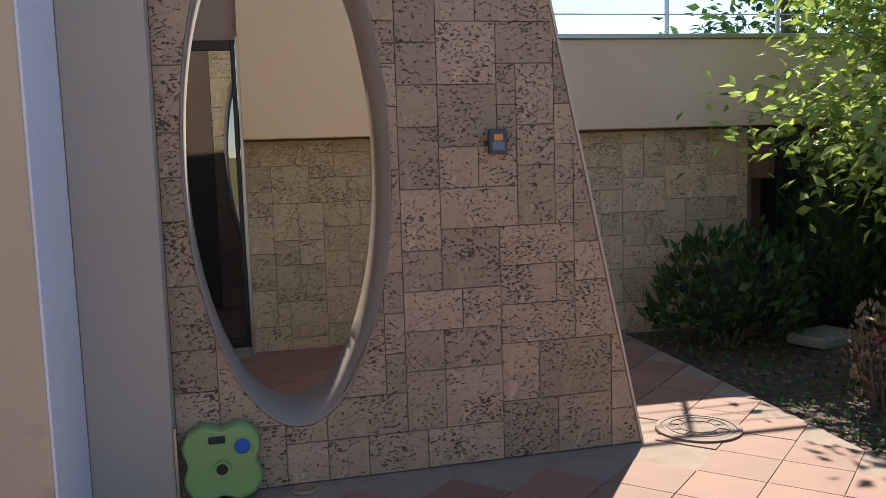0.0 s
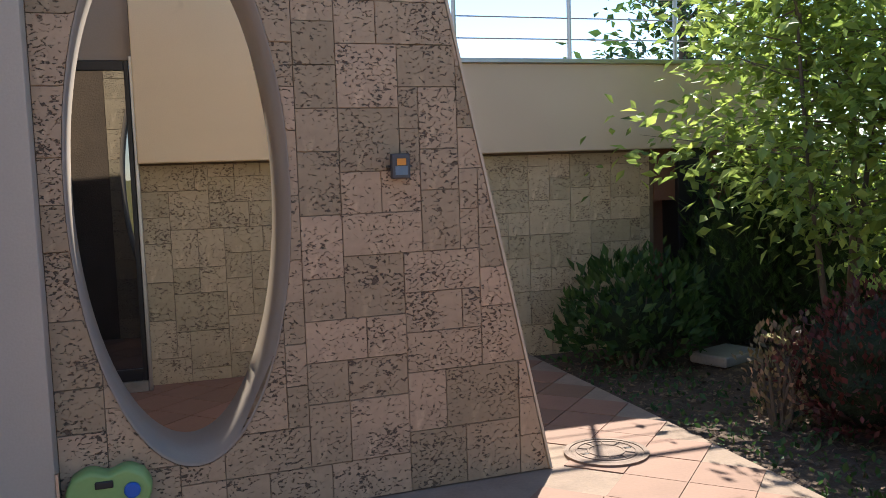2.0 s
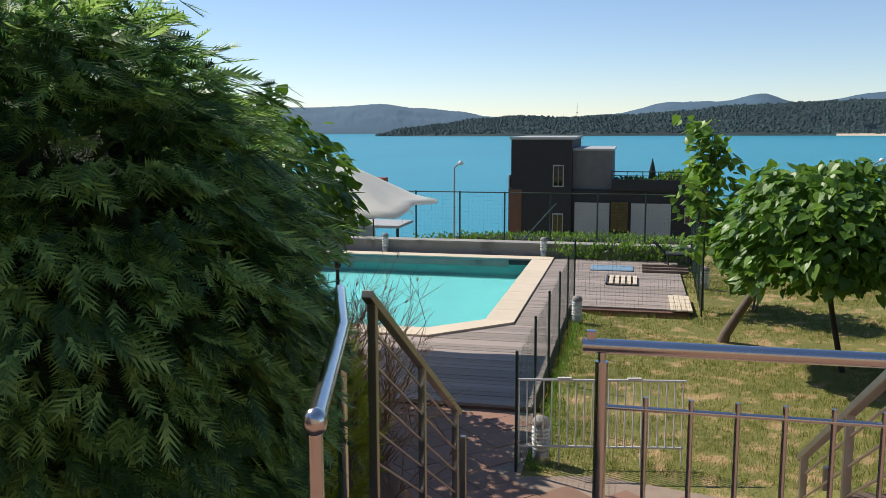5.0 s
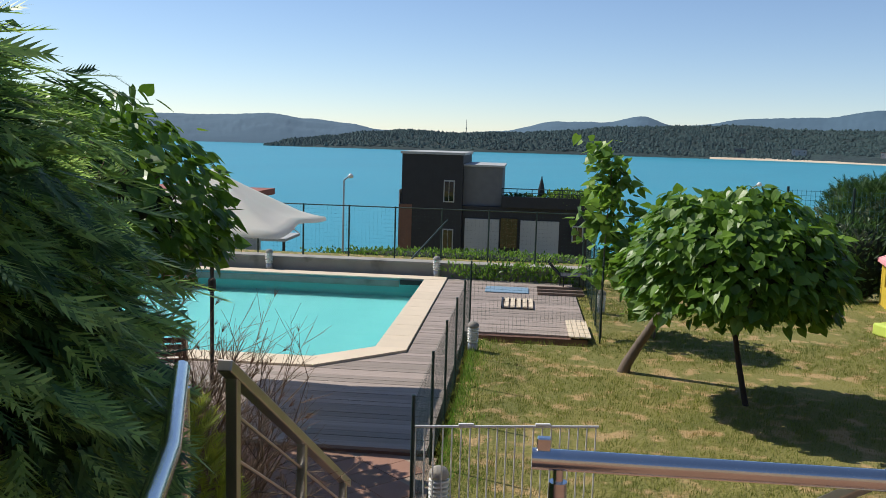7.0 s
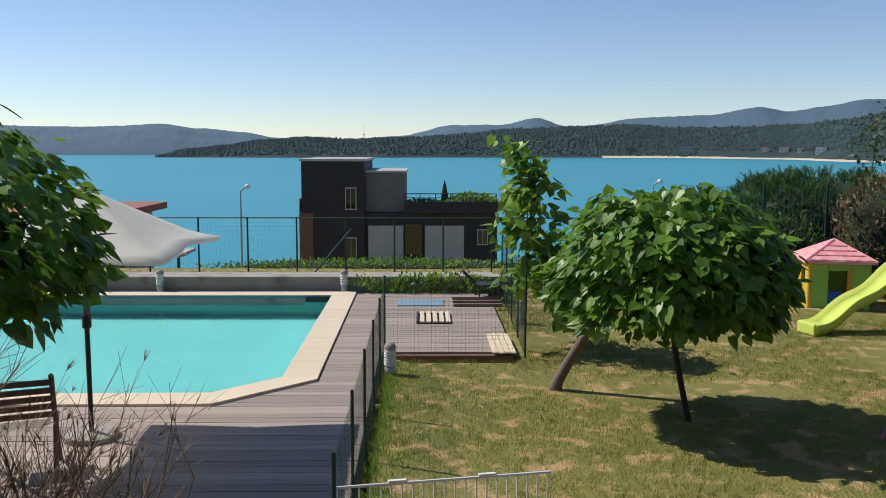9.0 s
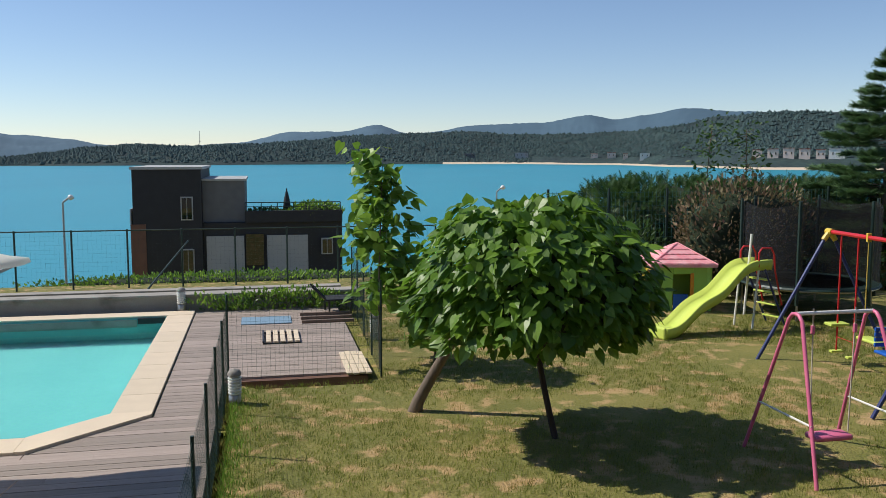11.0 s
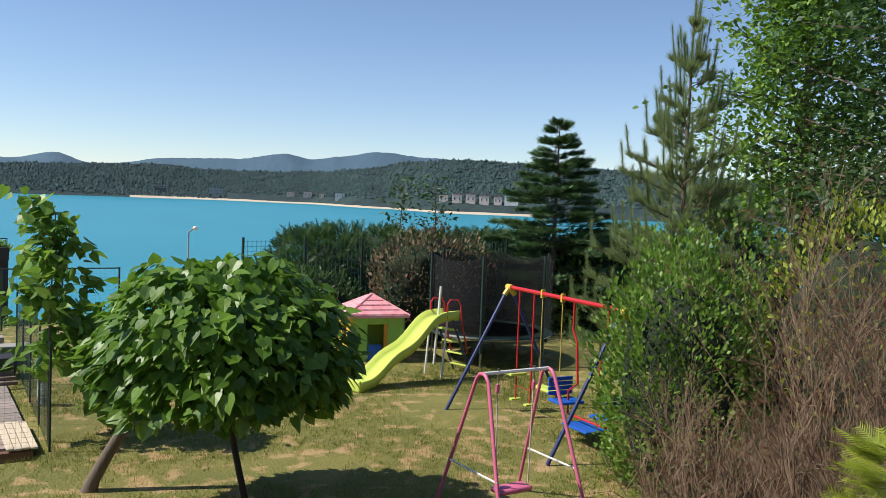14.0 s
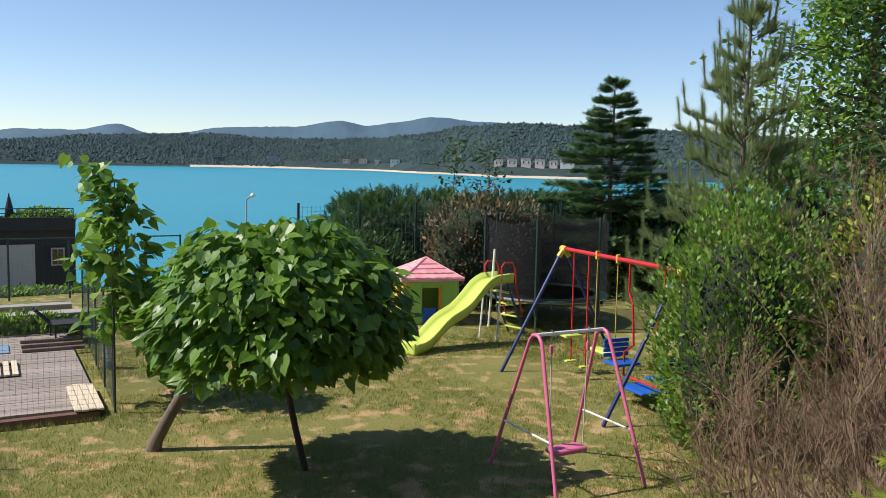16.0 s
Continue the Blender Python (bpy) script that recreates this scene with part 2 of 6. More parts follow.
GRASS = material("grass_blade", (0.26, 0.285, 0.05), (0.135, 0.17, 0.028), 0.7, scale=0.9, fine=5, bump=0, island=0.35, translucent=0.42, third=(0.40, 0.31, 0.11), third_scale=3.4, third_at=0.56)
BARK = material("bark", (0.20, 0.15, 0.11), (0.11, 0.085, 0.065), 0.9, scale=9, fine=40, bump=0.7, stretch=(1, 1, 0.25))
DARK_BARK = material("dark_bark", (0.055, 0.04, 0.032), (0.035, 0.026, 0.022), 0.9, scale=9, fine=40, bump=0.6, stretch=(1, 1, 0.25))
CATALPA = material("broad_leaf", (0.17, 0.31, 0.032), (0.085, 0.18, 0.02), 0.42, scale=3, fine=18, bump=0.1, island=0.35, rand=0.0, translucent=0.42)
CATALPA_ONE = material("broad_leaf_single", (0.15, 0.27, 0.028), (0.10, 0.205, 0.021), 0.42, scale=3, fine=18, bump=0.1, rand=0.35, translucent=0.42)
# Two greens for one cypress: sunlight painted into the first, shade into the second.
THUJA_LIT = material("cypress_spray_lit", (0.40, 0.56, 0.15), (0.21, 0.38, 0.095), 0.45, scale=2.5, fine=14, bump=0, island=0.5, translucent=0.5)
THUJA_SHADE = material("cypress_spray_shade", (0.10, 0.20, 0.055), (0.05, 0.115, 0.034), 0.6, scale=2.5, fine=14, bump=0.1, island=0.4, translucent=0.4)
# Near-black green: the shade deep inside foliage is put into this colour.
CORE = material("foliage_painted_shade", (0.03, 0.05, 0.02), (0.018, 0.03, 0.012), 0.95, scale=14, fine=50, bump=1.0, dist=0.04)
LANCE = material("lance_leaf", (0.40, 0.48, 0.12), (0.23, 0.33, 0.07), 0.42, scale=3, fine=14, bump=0, island=0.45, translucent=0.5)
DEEP = material("deep_green_leaf", (0.07, 0.14, 0.035), (0.04, 0.09, 0.022), 0.5, scale=3, fine=14, bump=0, island=0.4, translucent=0.4)
BRIGHT = material("bright_green_leaf", (0.22, 0.36, 0.05), (0.12, 0.235, 0.03), 0.45, scale=2, fine=9, bump=0, island=0.45, translucent=0.42)
YELLOW = material("yellow_green_leaf", (0.38, 0.42, 0.04), (0.24, 0.32, 0.03), 0.5, scale=2, fine=9, bump=0, island=0.3, translucent=0.4)
BLUSH = material("blush_leaf", (0.45, 0.30, 0.10), (0.30, 0.26, 0.06), 0.5, scale=6, fine=20, bump=0, island=0.4, translucent=0.4)
RED = material("barberry_leaf", (0.17, 0.055, 0.045), (0.10, 0.03, 0.026), 0.5, scale=4, fine=14, bump=0, island=0.5, translucent=0.3)
PINK_LEAF = material("pink_blossom", (0.30, 0.17, 0.12), (0.13, 0.15, 0.05), 0.6, scale=4, fine=14, bump=0, island=0.5, translucent=0.3)
PINE = material("pine_needle", (0.29, 0.36, 0.14), (0.19, 0.25, 0.095), 0.6, scale=2, fine=10, bump=0, island=0.35, translucent=0.4)
FIR = material("fir_needle", (0.12, 0.215, 0.08), (0.07, 0.14, 0.052), 0.6, scale=2, fine=10, bump=0, island=0.3, translucent=0.2)
DEAD = material("dead_twig", (0.25, 0.17, 0.105), (0.13, 0.085, 0.052), 0.9, scale=4, fine=30, bump=0.2, island=0.35)
RUST = material("rust_needles", (0.24, 0.125, 0.065), (0.14, 0.075, 0.04), 0.9, scale=4, fine=30, bump=0, island=0.4, translucent=0.2)
CANVAS = material("white_canvas", (0.86, 0.83, 0.78), (0.80, 0.77, 0.72), 0.85, scale=3, fine=150, bump=0.1, translucent=0.5)
LIME = material("lime_plastic", (0.60, 0.70, 0.13), (0.55, 0.65, 0.11), 0.4, scale=3, bump=0.03)
GREEN_PL = material("green_plastic", (0.34, 0.60, 0.12), (0.30, 0.54, 0.10), 0.45, scale=3, bump=0.03)
TOY_GREEN = material("sage_plastic", (0.26, 0.42, 0.14), (0.23, 0.38, 0.125), 0.45, scale=3, bump=0.03)
YELLOW_PL = material("yellow_plastic", (0.70, 0.50, 0.06), (0.62, 0.44, 0.05), 0.45, scale=3, bump=0.03)
ORANGE_PL = material("orange_plastic", (0.75, 0.30, 0.03), (0.68, 0.26, 0.03), 0.45, scale=3, bump=0.03)
PINK_PL = material("pink_plastic", (0.80, 0.24, 0.28), (0.86, 0.50, 0.50), 0.5, scale=5, bump=0.05)
PINK_METAL = material("pink_enamel", (0.70, 0.16, 0.28), (0.60, 0.13, 0.24), 0.4, scale=5, bump=0.05)
RED_METAL = material("red_enamel", (0.62, 0.02, 0.025), (0.52, 0.018, 0.02), 0.35, scale=5, bump=0.04)
BLUE_METAL = material("navy_enamel", (0.02, 0.035, 0.16), (0.016, 0.028, 0.13), 0.35, scale=5, bump=0.04)
BLUE_PL = material("blue_plastic", (0.015, 0.12, 0.52), (0.012, 0.10, 0.45), 0.4, scale=3, bump=0.03)
ROPE = material("pale_rope", (0.62, 0.55, 0.44), rough=0.9, fine=300, bump=0.3)
YELLOW_ROPE = material("yellow_rope", (0.60, 0.42, 0.08), rough=0.9, fine=300, bump=0.3)
MAT_BLACK = material("black_mat", (0.016, 0.017, 0.018), rough=0.8, bump=0.2, fine=200)
NET = netting("safety_net", (0.012, 0.012, 0.014), 0.5)
SLATE = material("charcoal_cladding", (0.028, 0.028, 0.032), (0.02, 0.02, 0.023), 0.7, scale=2, fine=20, bump=0.1)
PALE_PANEL = material("pale_grey_panel", (0.42, 0.42, 0.41), (0.37, 0.37, 0.36), 0.7, scale=1, bump=0.05)
BROWN_WALL = material("brown_cladding", (0.20, 0.10, 0.065), (0.15, 0.075, 0.05), 0.8, scale=2, bump=0.1)
GREY_WALL = material("grey_cladding", (0.15, 0.15, 0.155), (0.12, 0.12, 0.125), 0.7, scale=2, bump=0.05)
DARK_GLASS = material("dark_glass", (0.01, 0.012, 0.014), rough=0.03, bump=0, spec=0.9)
COATED = material("coated_glass", (0.012, 0.014, 0.017), rough=0.01, bump=0)
COATED.node_tree.nodes["Principled BSDF"].inputs["IOR"].default_value = 2.6
RED_ROOF = material("red_roof", (0.33, 0.12, 0.085), (0.26, 0.09, 0.065), 0.85, bump=0.2)
SEA = material("sea_water", (0.014, 0.27, 0.345), (0.012, 0.23, 0.305), 0.32, scale=0.004, fine=0.35, bump=0.35, stretch=(1, 3, 1), spec=0.25, dist=0.4)
# Forest and crowns are shifted to blue-grey: distance haze painted into both colours.
FOREST = material("headland_forest_haze_tint", (0.026, 0.056, 0.05), (0.008, 0.02, 0.024), 0.95, scale=0.014, fine=0.07, bump=1.0, third=(0.06, 0.065, 0.05), third_scale=0.006, third_at=0.66, dist=3.0)
CANOPY = material("headland_tree_haze_tint", (0.05, 0.086, 0.082), (0.03, 0.06, 0.062), 0.95, scale=0.008, fine=0.05, bump=0, island=0.3)
RESORT = material("rose_resort_walls", (0.82, 0.66, 0.56), (0.76, 0.60, 0.50), 0.9, scale=0.2, fine=2.0, bump=0.05)
# The blue here is distance haze, mixed straight into the hills' base colour.
HAZE_HILL = material("far_hills_haze_tint", (0.062, 0.118, 0.165), (0.055, 0.105, 0.15), 0.95, scale=0.002, fine=0.02, bump=0.2, dist=10)
SAND = material("beach_sand", (0.62, 0.50, 0.36), (0.54, 0.43, 0.31), 0.95, scale=0.02, fine=0.3, bump=0.1)
# Brighter version of the cream plaster: bounced light is painted into the base colour.
FASCIA_LIT = material("cream_plaster_bounce_lit", (0.80, 0.62, 0.40), (0.74, 0.57, 0.36), 0.9, scale=1.5, fine=120, bump=0.15, third=(0.50, 0.37, 0.23), third_scale=2.2, third_at=0.68)
# Sky light on the pier's return is put into this bright blue-white.
CORNER = material("white_paint_sky_lit", (0.80, 0.80, 0.82), (0.72, 0.72, 0.75), 0.85, scale=2.0, fine=60, bump=0.1)
LAMP_GREY = material("grey_lamp_paint", (0.075, 0.075, 0.08), rough=0.55, bump=0.05)
LENS_BLUE = material("lamp_glass", (0.14, 0.19, 0.25), (0.10, 0.15, 0.21), 0.3, bump=0)

# ---- ground, sea and far shore ----
def ground_height(u, v):
    h = -1.4
    if u < 4.4 and -14 < v:
        h = -0.08
    elif u < 8.5:
        k = min(1.0, max(0.0, (u - 5.2) / 3.0))
        h = -0.05 - 1.35 * k * k * (3 - 2 * k)
        if -0.75 < v < 1.35:
            h = min(h, -1.4 if u > 6.6 else -1.6)
        if v >= 1.35 and u > 6.6:
            h = -1.4
    if u > 10.0 and v > 1.0 and u < 20.7:
        h = -3.4
    if u > 15.1 and -0.8 < v < 1.0 and u < 20.7:
        h = -1.7
    if u >= 20.7:
        h = -2.45 if u < 28.1 else -3.3 - max(0, u - 38) * 0.2
    if u > 220:
        h = -40
    if u > 4.4 and v < -5.0 and u < 28:
        h += 0.12 * noise.noise(Vector((u * 0.3, v * 0.3, 0)))
    return h


def build_ground():
    us = [-4500, -1500, -500, -150, -60, -25, -12, -6, -3] + [i * 0.3 for i in range(71)] + [21.3, 22, 23, 24, 26, 28, 28.2, 30, 34, 38, 45, 55, 70, 90, 120, 150, 180, 219, 221]
    vs = [-4500, -1500, -500, -200, -100, -60, -40, -30, -24] + [i * 0.3 - 20 for i in range(115)] + [16, 20, 28, 40, 60, 100, 200, 500, 1500, 4500]
    verts = [(u, v, ground_height(u, v)) for u in us for v in vs]
    n = len(vs)
    faces = [(i * n + j, (i + 1) * n + j, (i + 1) * n + j + 1, i * n + j + 1) for i in range(len(us) - 1) for j in range(n - 1)]
    ob = raw("ground", verts, faces, GROUND, None, "", True)
    ob.matrix_basis = G
    tagged(ob, "dry yellow-green lawn and sloping ground down to the sea", "ground", kind="structure")
    ob.data.materials.append(SOIL)
    for p in ob.data.polygons:
        c = p.center
        if (c.x < 8.4 and (c.y > 1.3 or c.y < -0.7) and c.x > 2.9) or (c.x < 8.5 and c.y < -2.2 and c.x > 4.3):
            p.material_index = 1


build_ground()
bm = bmesh.new()
bm.faces.new([bm.verts.new(p) for p in ((150, -4800, 0), (4800, -4800, 0), (4800, 4800, 0), (150, 4800, 0))])
solo("sea", bm, SEA, pose(0, 0, -26), "calm turquoise sea under a clear sky", "sea", kind="structure")


def profile(points, b):
    for (b0, e0), (b1, e1) in zip(points, points[1:]):
        if b0 >= b >= b1:
            k = (b0 - b) / (b0 - b1)
            k = k * k * (3 - 2 * k)
            return e0 + (e1 - e0) * k
    return points[-1][1] if b < points[-1][0] else points[0][1]


def range_of_hills(name, points, shore, depth, mat, label, rough, step=0.05):
    """Land from its shore up to a ridge line, by bearing and height angle in degrees."""
    b0, b1 = points[0][0], points[-1][0]
    n = int((b0 - b1) / step)
    rows = 22
    verts, faces = [], []
    for i in range(n + 1):
        b = b0 - i * step
        top = profile(points, b)
        s = profile(shore, b)
        d0 = 27.6 / math.tan(radians(s))
        soft = min(1.0, max(0.0, (12 - b) / 14))
        for j in range(rows):
            k = j / (rows - 1)
            d = d0 + depth * k
            ridge = 1.58 + (d0 + depth) * math.tan(radians(top))
            low = -27.0
            z = low + (ridge - low) * ((1 - soft) * math.sin(k * math.pi / 2) ** 0.8 + soft * k ** 1.3)
            x, y = d * math.cos(radians(b)), d * math.sin(radians(b))
            z += min(1, k * 4) * (1 - 0.5 * k) * rough * (noise.noise(Vector((x / 160, y / 160, 3.0))) + 0.55 * noise.noise(Vector((x / 50, y / 50, 9.0))) + 0.4 * noise.noise(Vector((x / 16, y / 16, 5.0))))
            if j == 0:
                z = low
            a = radians(b)
            verts.append((d * math.cos(a), d * math.sin(a), z))
    for i in range(n):
        for j in range(rows - 1):
            p = i * rows + j
            faces.append((p, p + rows, p + rows + 1, p + 1))
    ob = raw(name, verts, faces, mat, None, "", True)
    return tagged(ob, label, "hills", kind="structure")


SHORE = [(60, 0.70), (29.2, 0.66), (20, 0.66), (8, 0.62), (-4, 0.59), (-10, 0.63), (-15, 0.76), (-20, 0.9), (-60, 0.95)]
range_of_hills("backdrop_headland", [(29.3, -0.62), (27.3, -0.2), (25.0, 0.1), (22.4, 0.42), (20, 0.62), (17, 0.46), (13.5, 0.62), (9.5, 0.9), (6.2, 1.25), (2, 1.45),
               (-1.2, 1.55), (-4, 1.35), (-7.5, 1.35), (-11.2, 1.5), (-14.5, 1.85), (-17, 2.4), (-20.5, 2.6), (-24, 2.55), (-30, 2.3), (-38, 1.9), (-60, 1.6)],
               SHORE, 520, FOREST, "dark wooded headland along the bay, blue haze in its colour", 7.0)
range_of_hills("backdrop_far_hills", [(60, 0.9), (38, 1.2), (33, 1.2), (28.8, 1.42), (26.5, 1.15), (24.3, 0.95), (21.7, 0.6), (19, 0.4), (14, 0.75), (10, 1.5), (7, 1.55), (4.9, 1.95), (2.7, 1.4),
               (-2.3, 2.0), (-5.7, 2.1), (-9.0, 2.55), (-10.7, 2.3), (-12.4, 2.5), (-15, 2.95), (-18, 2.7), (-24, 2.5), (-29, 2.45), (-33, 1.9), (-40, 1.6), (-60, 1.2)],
               [(60, 0.5), (-60, 0.5)], 900, HAZE_HILL, "hills across the bay, blue haze put into their colour", 9.0, 0.1)


def headland_woods(n, seed):
    """Tree crowns over the wooded headland, one mesh of small lumps, haze in their colour."""
    rs = np.random.RandomState(seed)
    land = bpy.data.objects["backdrop_headland"].data
    co = np.empty(len(land.vertices) * 3)
    land.vertices.foreach_get("co", co)
    co = co.reshape(-1, 22, 3)
    i = rs.randint(0, len(co) - 1, n)
    j = rs.uniform(1.2, 20.99, n)
    open_land = (i > 690) & (j < 6.5)
    i, j = i[~open_land], j[~open_land]
    n = len(i)
    j0 = j.astype(int)
    f = (j - j0)[:, None]
    P = co[i, j0] * (1 - f) + co[i, j0 + 1] * f
    P[:, :2] += rs.normal(0, 1.5, (n, 2))
    r = rs.uniform(1.3, 2.6, n) ** 2
    tv = np.array([(1, 0, 0.1), (0.3, 0.95, 0), (-0.8, 0.6, 0.15), (-0.8, -0.6, 0), (0.3, -0.95, 0.1), (0.1, 0, 1.15)])
    spin = rs.uniform(0, 6.28, n)
    c, q = np.cos(spin)[:, None], np.sin(spin)[:, None]
    X = np.stack([tv[:, 0] * c - tv[:, 1] * q, tv[:, 0] * q + tv[:, 1] * c, np.tile(tv[:, 2], (n, 1))], 2)
    V = P[:, None, :] + X * r[:, None, None] * rs.uniform(0.75, 1.25, (n, 1, 3))
    F = [(6 * k + a, 6 * k + (a + 1) % 5, 6 * k + 5) for k in range(n) for a in range(5)]
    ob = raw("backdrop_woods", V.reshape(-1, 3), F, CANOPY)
    tagged(ob, "green tree crowns covering the headland, blue haze in their colour", "woods", kind="stuff")


headland_woods(26000, 3)


def beach():
    verts, faces = [], []
    n = 110
    for i in range(n + 1):
        b = radians(0.6 - i * 0.25)
        d0 = 27.6 / math.tan(radians(profile(SHORE, math.degrees(b))))
        w = 20 + 105 * min(1, i / 40)
        for d, z in ((d0 - 45, -26.6), (d0 - 20, -25.4), (d0 + w, -21.0 + 0.02 * w)):
            verts.append((d * math.cos(b), d * math.sin(b), z))
    for i in range(n):
        for j in range(2):
            p = i * 3 + j
            faces.append((p, p + 3, p + 4, p + 1))
    tagged(raw("backdrop_beach", verts, faces, SAND), "long pale sandy beach", "beach", kind="structure")


beach()


def far_block(b, up, w, h, walls, red):
    d = 27.6 / math.tan(radians(profile(SHORE, b))) + 130
    a = radians(b)
    z = -9.0
    h *= 1.7
    e = empty("resort_building", pose(d * math.cos(a), d * math.sin(a), z, 0, 0, b), "pale low resort block behind the beach", "building", "resort blocks on the far shore")
    part("wall", boxes(((0, -w / 2, -6), (14, w / 2, h))), walls, e)
    r = bmesh.new()
    box(r, (-1, -w / 2 - 1, h), (15, w / 2 + 1, h + 1.2))
    part("roof", r, RED_ROOF if red else PALE_PANEL, e, "red tiled roof" if red else "flat pale roof")
    for k in range(max(2, int(w / 11))):
        y = -w / 2 + (k + 0.5) * w / max(2, int(w / 11))
        part("window", boxes(((-0.4, y - 1.1, h * 0.5), (0.1, y + 1.1, h * 0.72))), DARK_GLASS, e)


for row in ((-1.2, -0.25, 34, 8, GREY_WALL, False), (-4.6, -0.22, 42, 10, PALE_PANEL, False), (-9.3, -0.2, 21, 9, RESORT, True), (-10.4, -0.2, 25, 10, RESORT, True),
            (-11.3, -0.22, 13, 8, RESORT, True), (-12.5, -0.22, 26, 9, WHITE_METAL, False), (-19.3, -0.45, 19, 12, RESORT, True), (-20.2, -0.42, 21, 13, RESORT, True),
            (-21.1, -0.42, 21, 14, RESORT, True), (-22.0, -0.42, 21, 13, RESORT, True), (-22.9, -0.45, 17, 12, RESORT, True), (-23.8, -0.5, 30, 13, WHITE_METAL, False)):
    far_block(*row)
mast = empty("radio_mast", pose(2480 * math.cos(radians(16.2)), 2480 * math.sin(radians(16.2)), 18), "thin lattice radio mast on the headland", "mast")
part("pole", piped((((0, 0, -20), (0, 0, 48)), [1.0, 0.5]), seg=5), GREY_WALL, mast)
part("collar", piped((((0, 0, 20), (0, 0, 22)), 2.6), seg=5), GREY_WALL, mast)

# ---- patio, steps, lower paving ----
patio = solo("patio", boxes(((-3.0, -14, -1.6), (3.02, 9, -0.005)), ((3.02, -14, -1.6), (4.42, 0.9, -0.005))), GROUT, G, "terracotta paved patio at the top of the steps", "patio", kind="structure")
stairs = empty("stairs", at(4.42, 0), "terracotta garden steps with pale risers", "stairs", kind="structure")
for i in range(8):
    part("step", boxes(((i * 0.29, -0.72, -1.6), (i * 0.29 + 0.29, 1.32, -0.175 * (i + 1) - 0.03))), CONCRETE, stairs)
    part("tread", boxes(((i * 0.29 - 0.015, -0.72, -0.175 * (i + 1) - 0.03), (i * 0.29 + 0.31, 1.32, -0.175 * (i + 1))), bevel=0.006), TILE, stairs)
for y0, y1 in ((1.32, 1.46), (-0.86, -0.72)):
    bm = bmesh.new()
    lo = [bm.verts.new((x, y0, z)) for x, z in ((0, -1.6), (2.45, -1.6), (2.45, -1.36), (0, 0.06))]
    hi = [bm.verts.new((v.co.x, y1, v.co.z)) for v in lo]
    bm.faces.new(lo), bm.faces.new(hi[::-1])
    for i in range(4):
        bm.faces.new((lo[(i + 1) % 4], lo[i], hi[i], hi[(i + 1) % 4]))
    part("stringer", bm, CONCRETE, stairs, "sloping pale side kerb")
lower = solo("pavement", sweep([(6.6, -0.9), (8.3, -0.9), (8.6, 0.4), (8.45, 1.05), (10.1, 1.05), (10.1, 4.5), (6.6, 4.5)], -1.6, -1.385), GROUT, G,
             "terracotta paving at the foot of the steps", "pavement", kind="structure")

# ---- the oval wall and the house corner ----
WV = 4.29
OC, OA, OB = (0.205, 1.55), 0.482, 1.265
THICK = 0.5


def slant(z):
    return 1.99 - 0.212 * z


def oval(a):
    return OC[0] + OA * math.cos(a), OC[1] + OB * math.sin(a)


wall = empty("wall_oval", at(1.21, 4.29, 0, 2.5) @ pose(-1.21, -4.29, 0), "shell-stone garden wall with a tall oval opening and slanted end", "wall", kind="structure")


def oval_backing():
    """A slab with the opening through it; the outer outline is met ray by ray."""
    bm = bmesh.new()
    n, left, top = 72, -0.9, 3.35
    inner, outer = [], []
    for i in range(n):
        a = 2 * math.pi * i / n
        x, z = oval(a)
        dx, dz = x - OC[0], z - OC[1]
        ks = []
        if dx < 0:
            ks.append((left - OC[0]) / dx)
        if dz > 0:
            ks.append((top - OC[1]) / dz)
        if dz < 0:
            ks.append(-OC[1] / dz)
        den = dx + 0.212 * dz
        if den > 1e-6:
            ks.append((slant(OC[1]) - OC[0]) / den)
        k = min(ks)
        inner.append((x, z))
        outer.append((OC[0] + dx * k, OC[1] + dz * k))
    y0, y1 = WV + 0.011, WV + THICK
    V = {}
    for nm, pts in (("i", inner), ("o", outer)):
        for sfx, y in (("f", y0), ("b", y1)):
            V[nm + sfx] = [bm.verts.new((p[0], y, p[1])) for p in pts]
    for i in range(n):
        j = (i + 1) % n
        bm.faces.new((V["of"][i], V["of"][j], V["if"][j], V["if"][i]))
        bm.faces.new((V["ib"][i], V["ib"][j], V["ob"][j], V["ob"][i]))
        bm.faces.new((V["ob"][i], V["ob"][j], V["of"][j], V["of"][i]))
    return bm


part("backing", oval_backing(), MORTAR, wall)


def oval_lining():
    bm = bmesh.new()
    n = 96
    rows = []
    for y, g in ((WV - 0.004, 1.0), (WV - 0.004, 0.985), (WV + THICK + 0.004, 0.985), (WV + THICK + 0.004, 1.0)):
        rows.append([bm.verts.new((OC[0] + OA * g * math.cos(2 * math.pi * i / n), y, OC[1] + OB * g * math.sin(2 * math.pi * i / n))) for i in range(n)])
    for a, b in zip(rows, rows[1:]):
        for i in range(n):
            bm.faces.new((a[i], b[i], b[(i + 1) % n], a[(i + 1) % n]))
    return bm


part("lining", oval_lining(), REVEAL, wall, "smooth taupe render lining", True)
bm = bmesh.new()
es = [bm.verts.new(p) for p in ((slant(0) + 0.004, WV - 0.006, 0), (slant(0) + 0.018, WV - 0.006, 0), (slant(0) + 0.018, WV + THICK, 0), (slant(0) + 0.004, WV + THICK, 0))]
et = [bm.verts.new((p.co.x - 0.212 * 3.35, p.co.y, 3.35)) for p in es]
bm.faces.new(es), bm.faces.new(et[::-1])
for i in range(4):
    bm.faces.new((es[i], et[i], et[(i + 1) % 4], es[(i + 1) % 4]))
part("end_trim", bm, PLASTER, wall, "pale rendered slanted end")

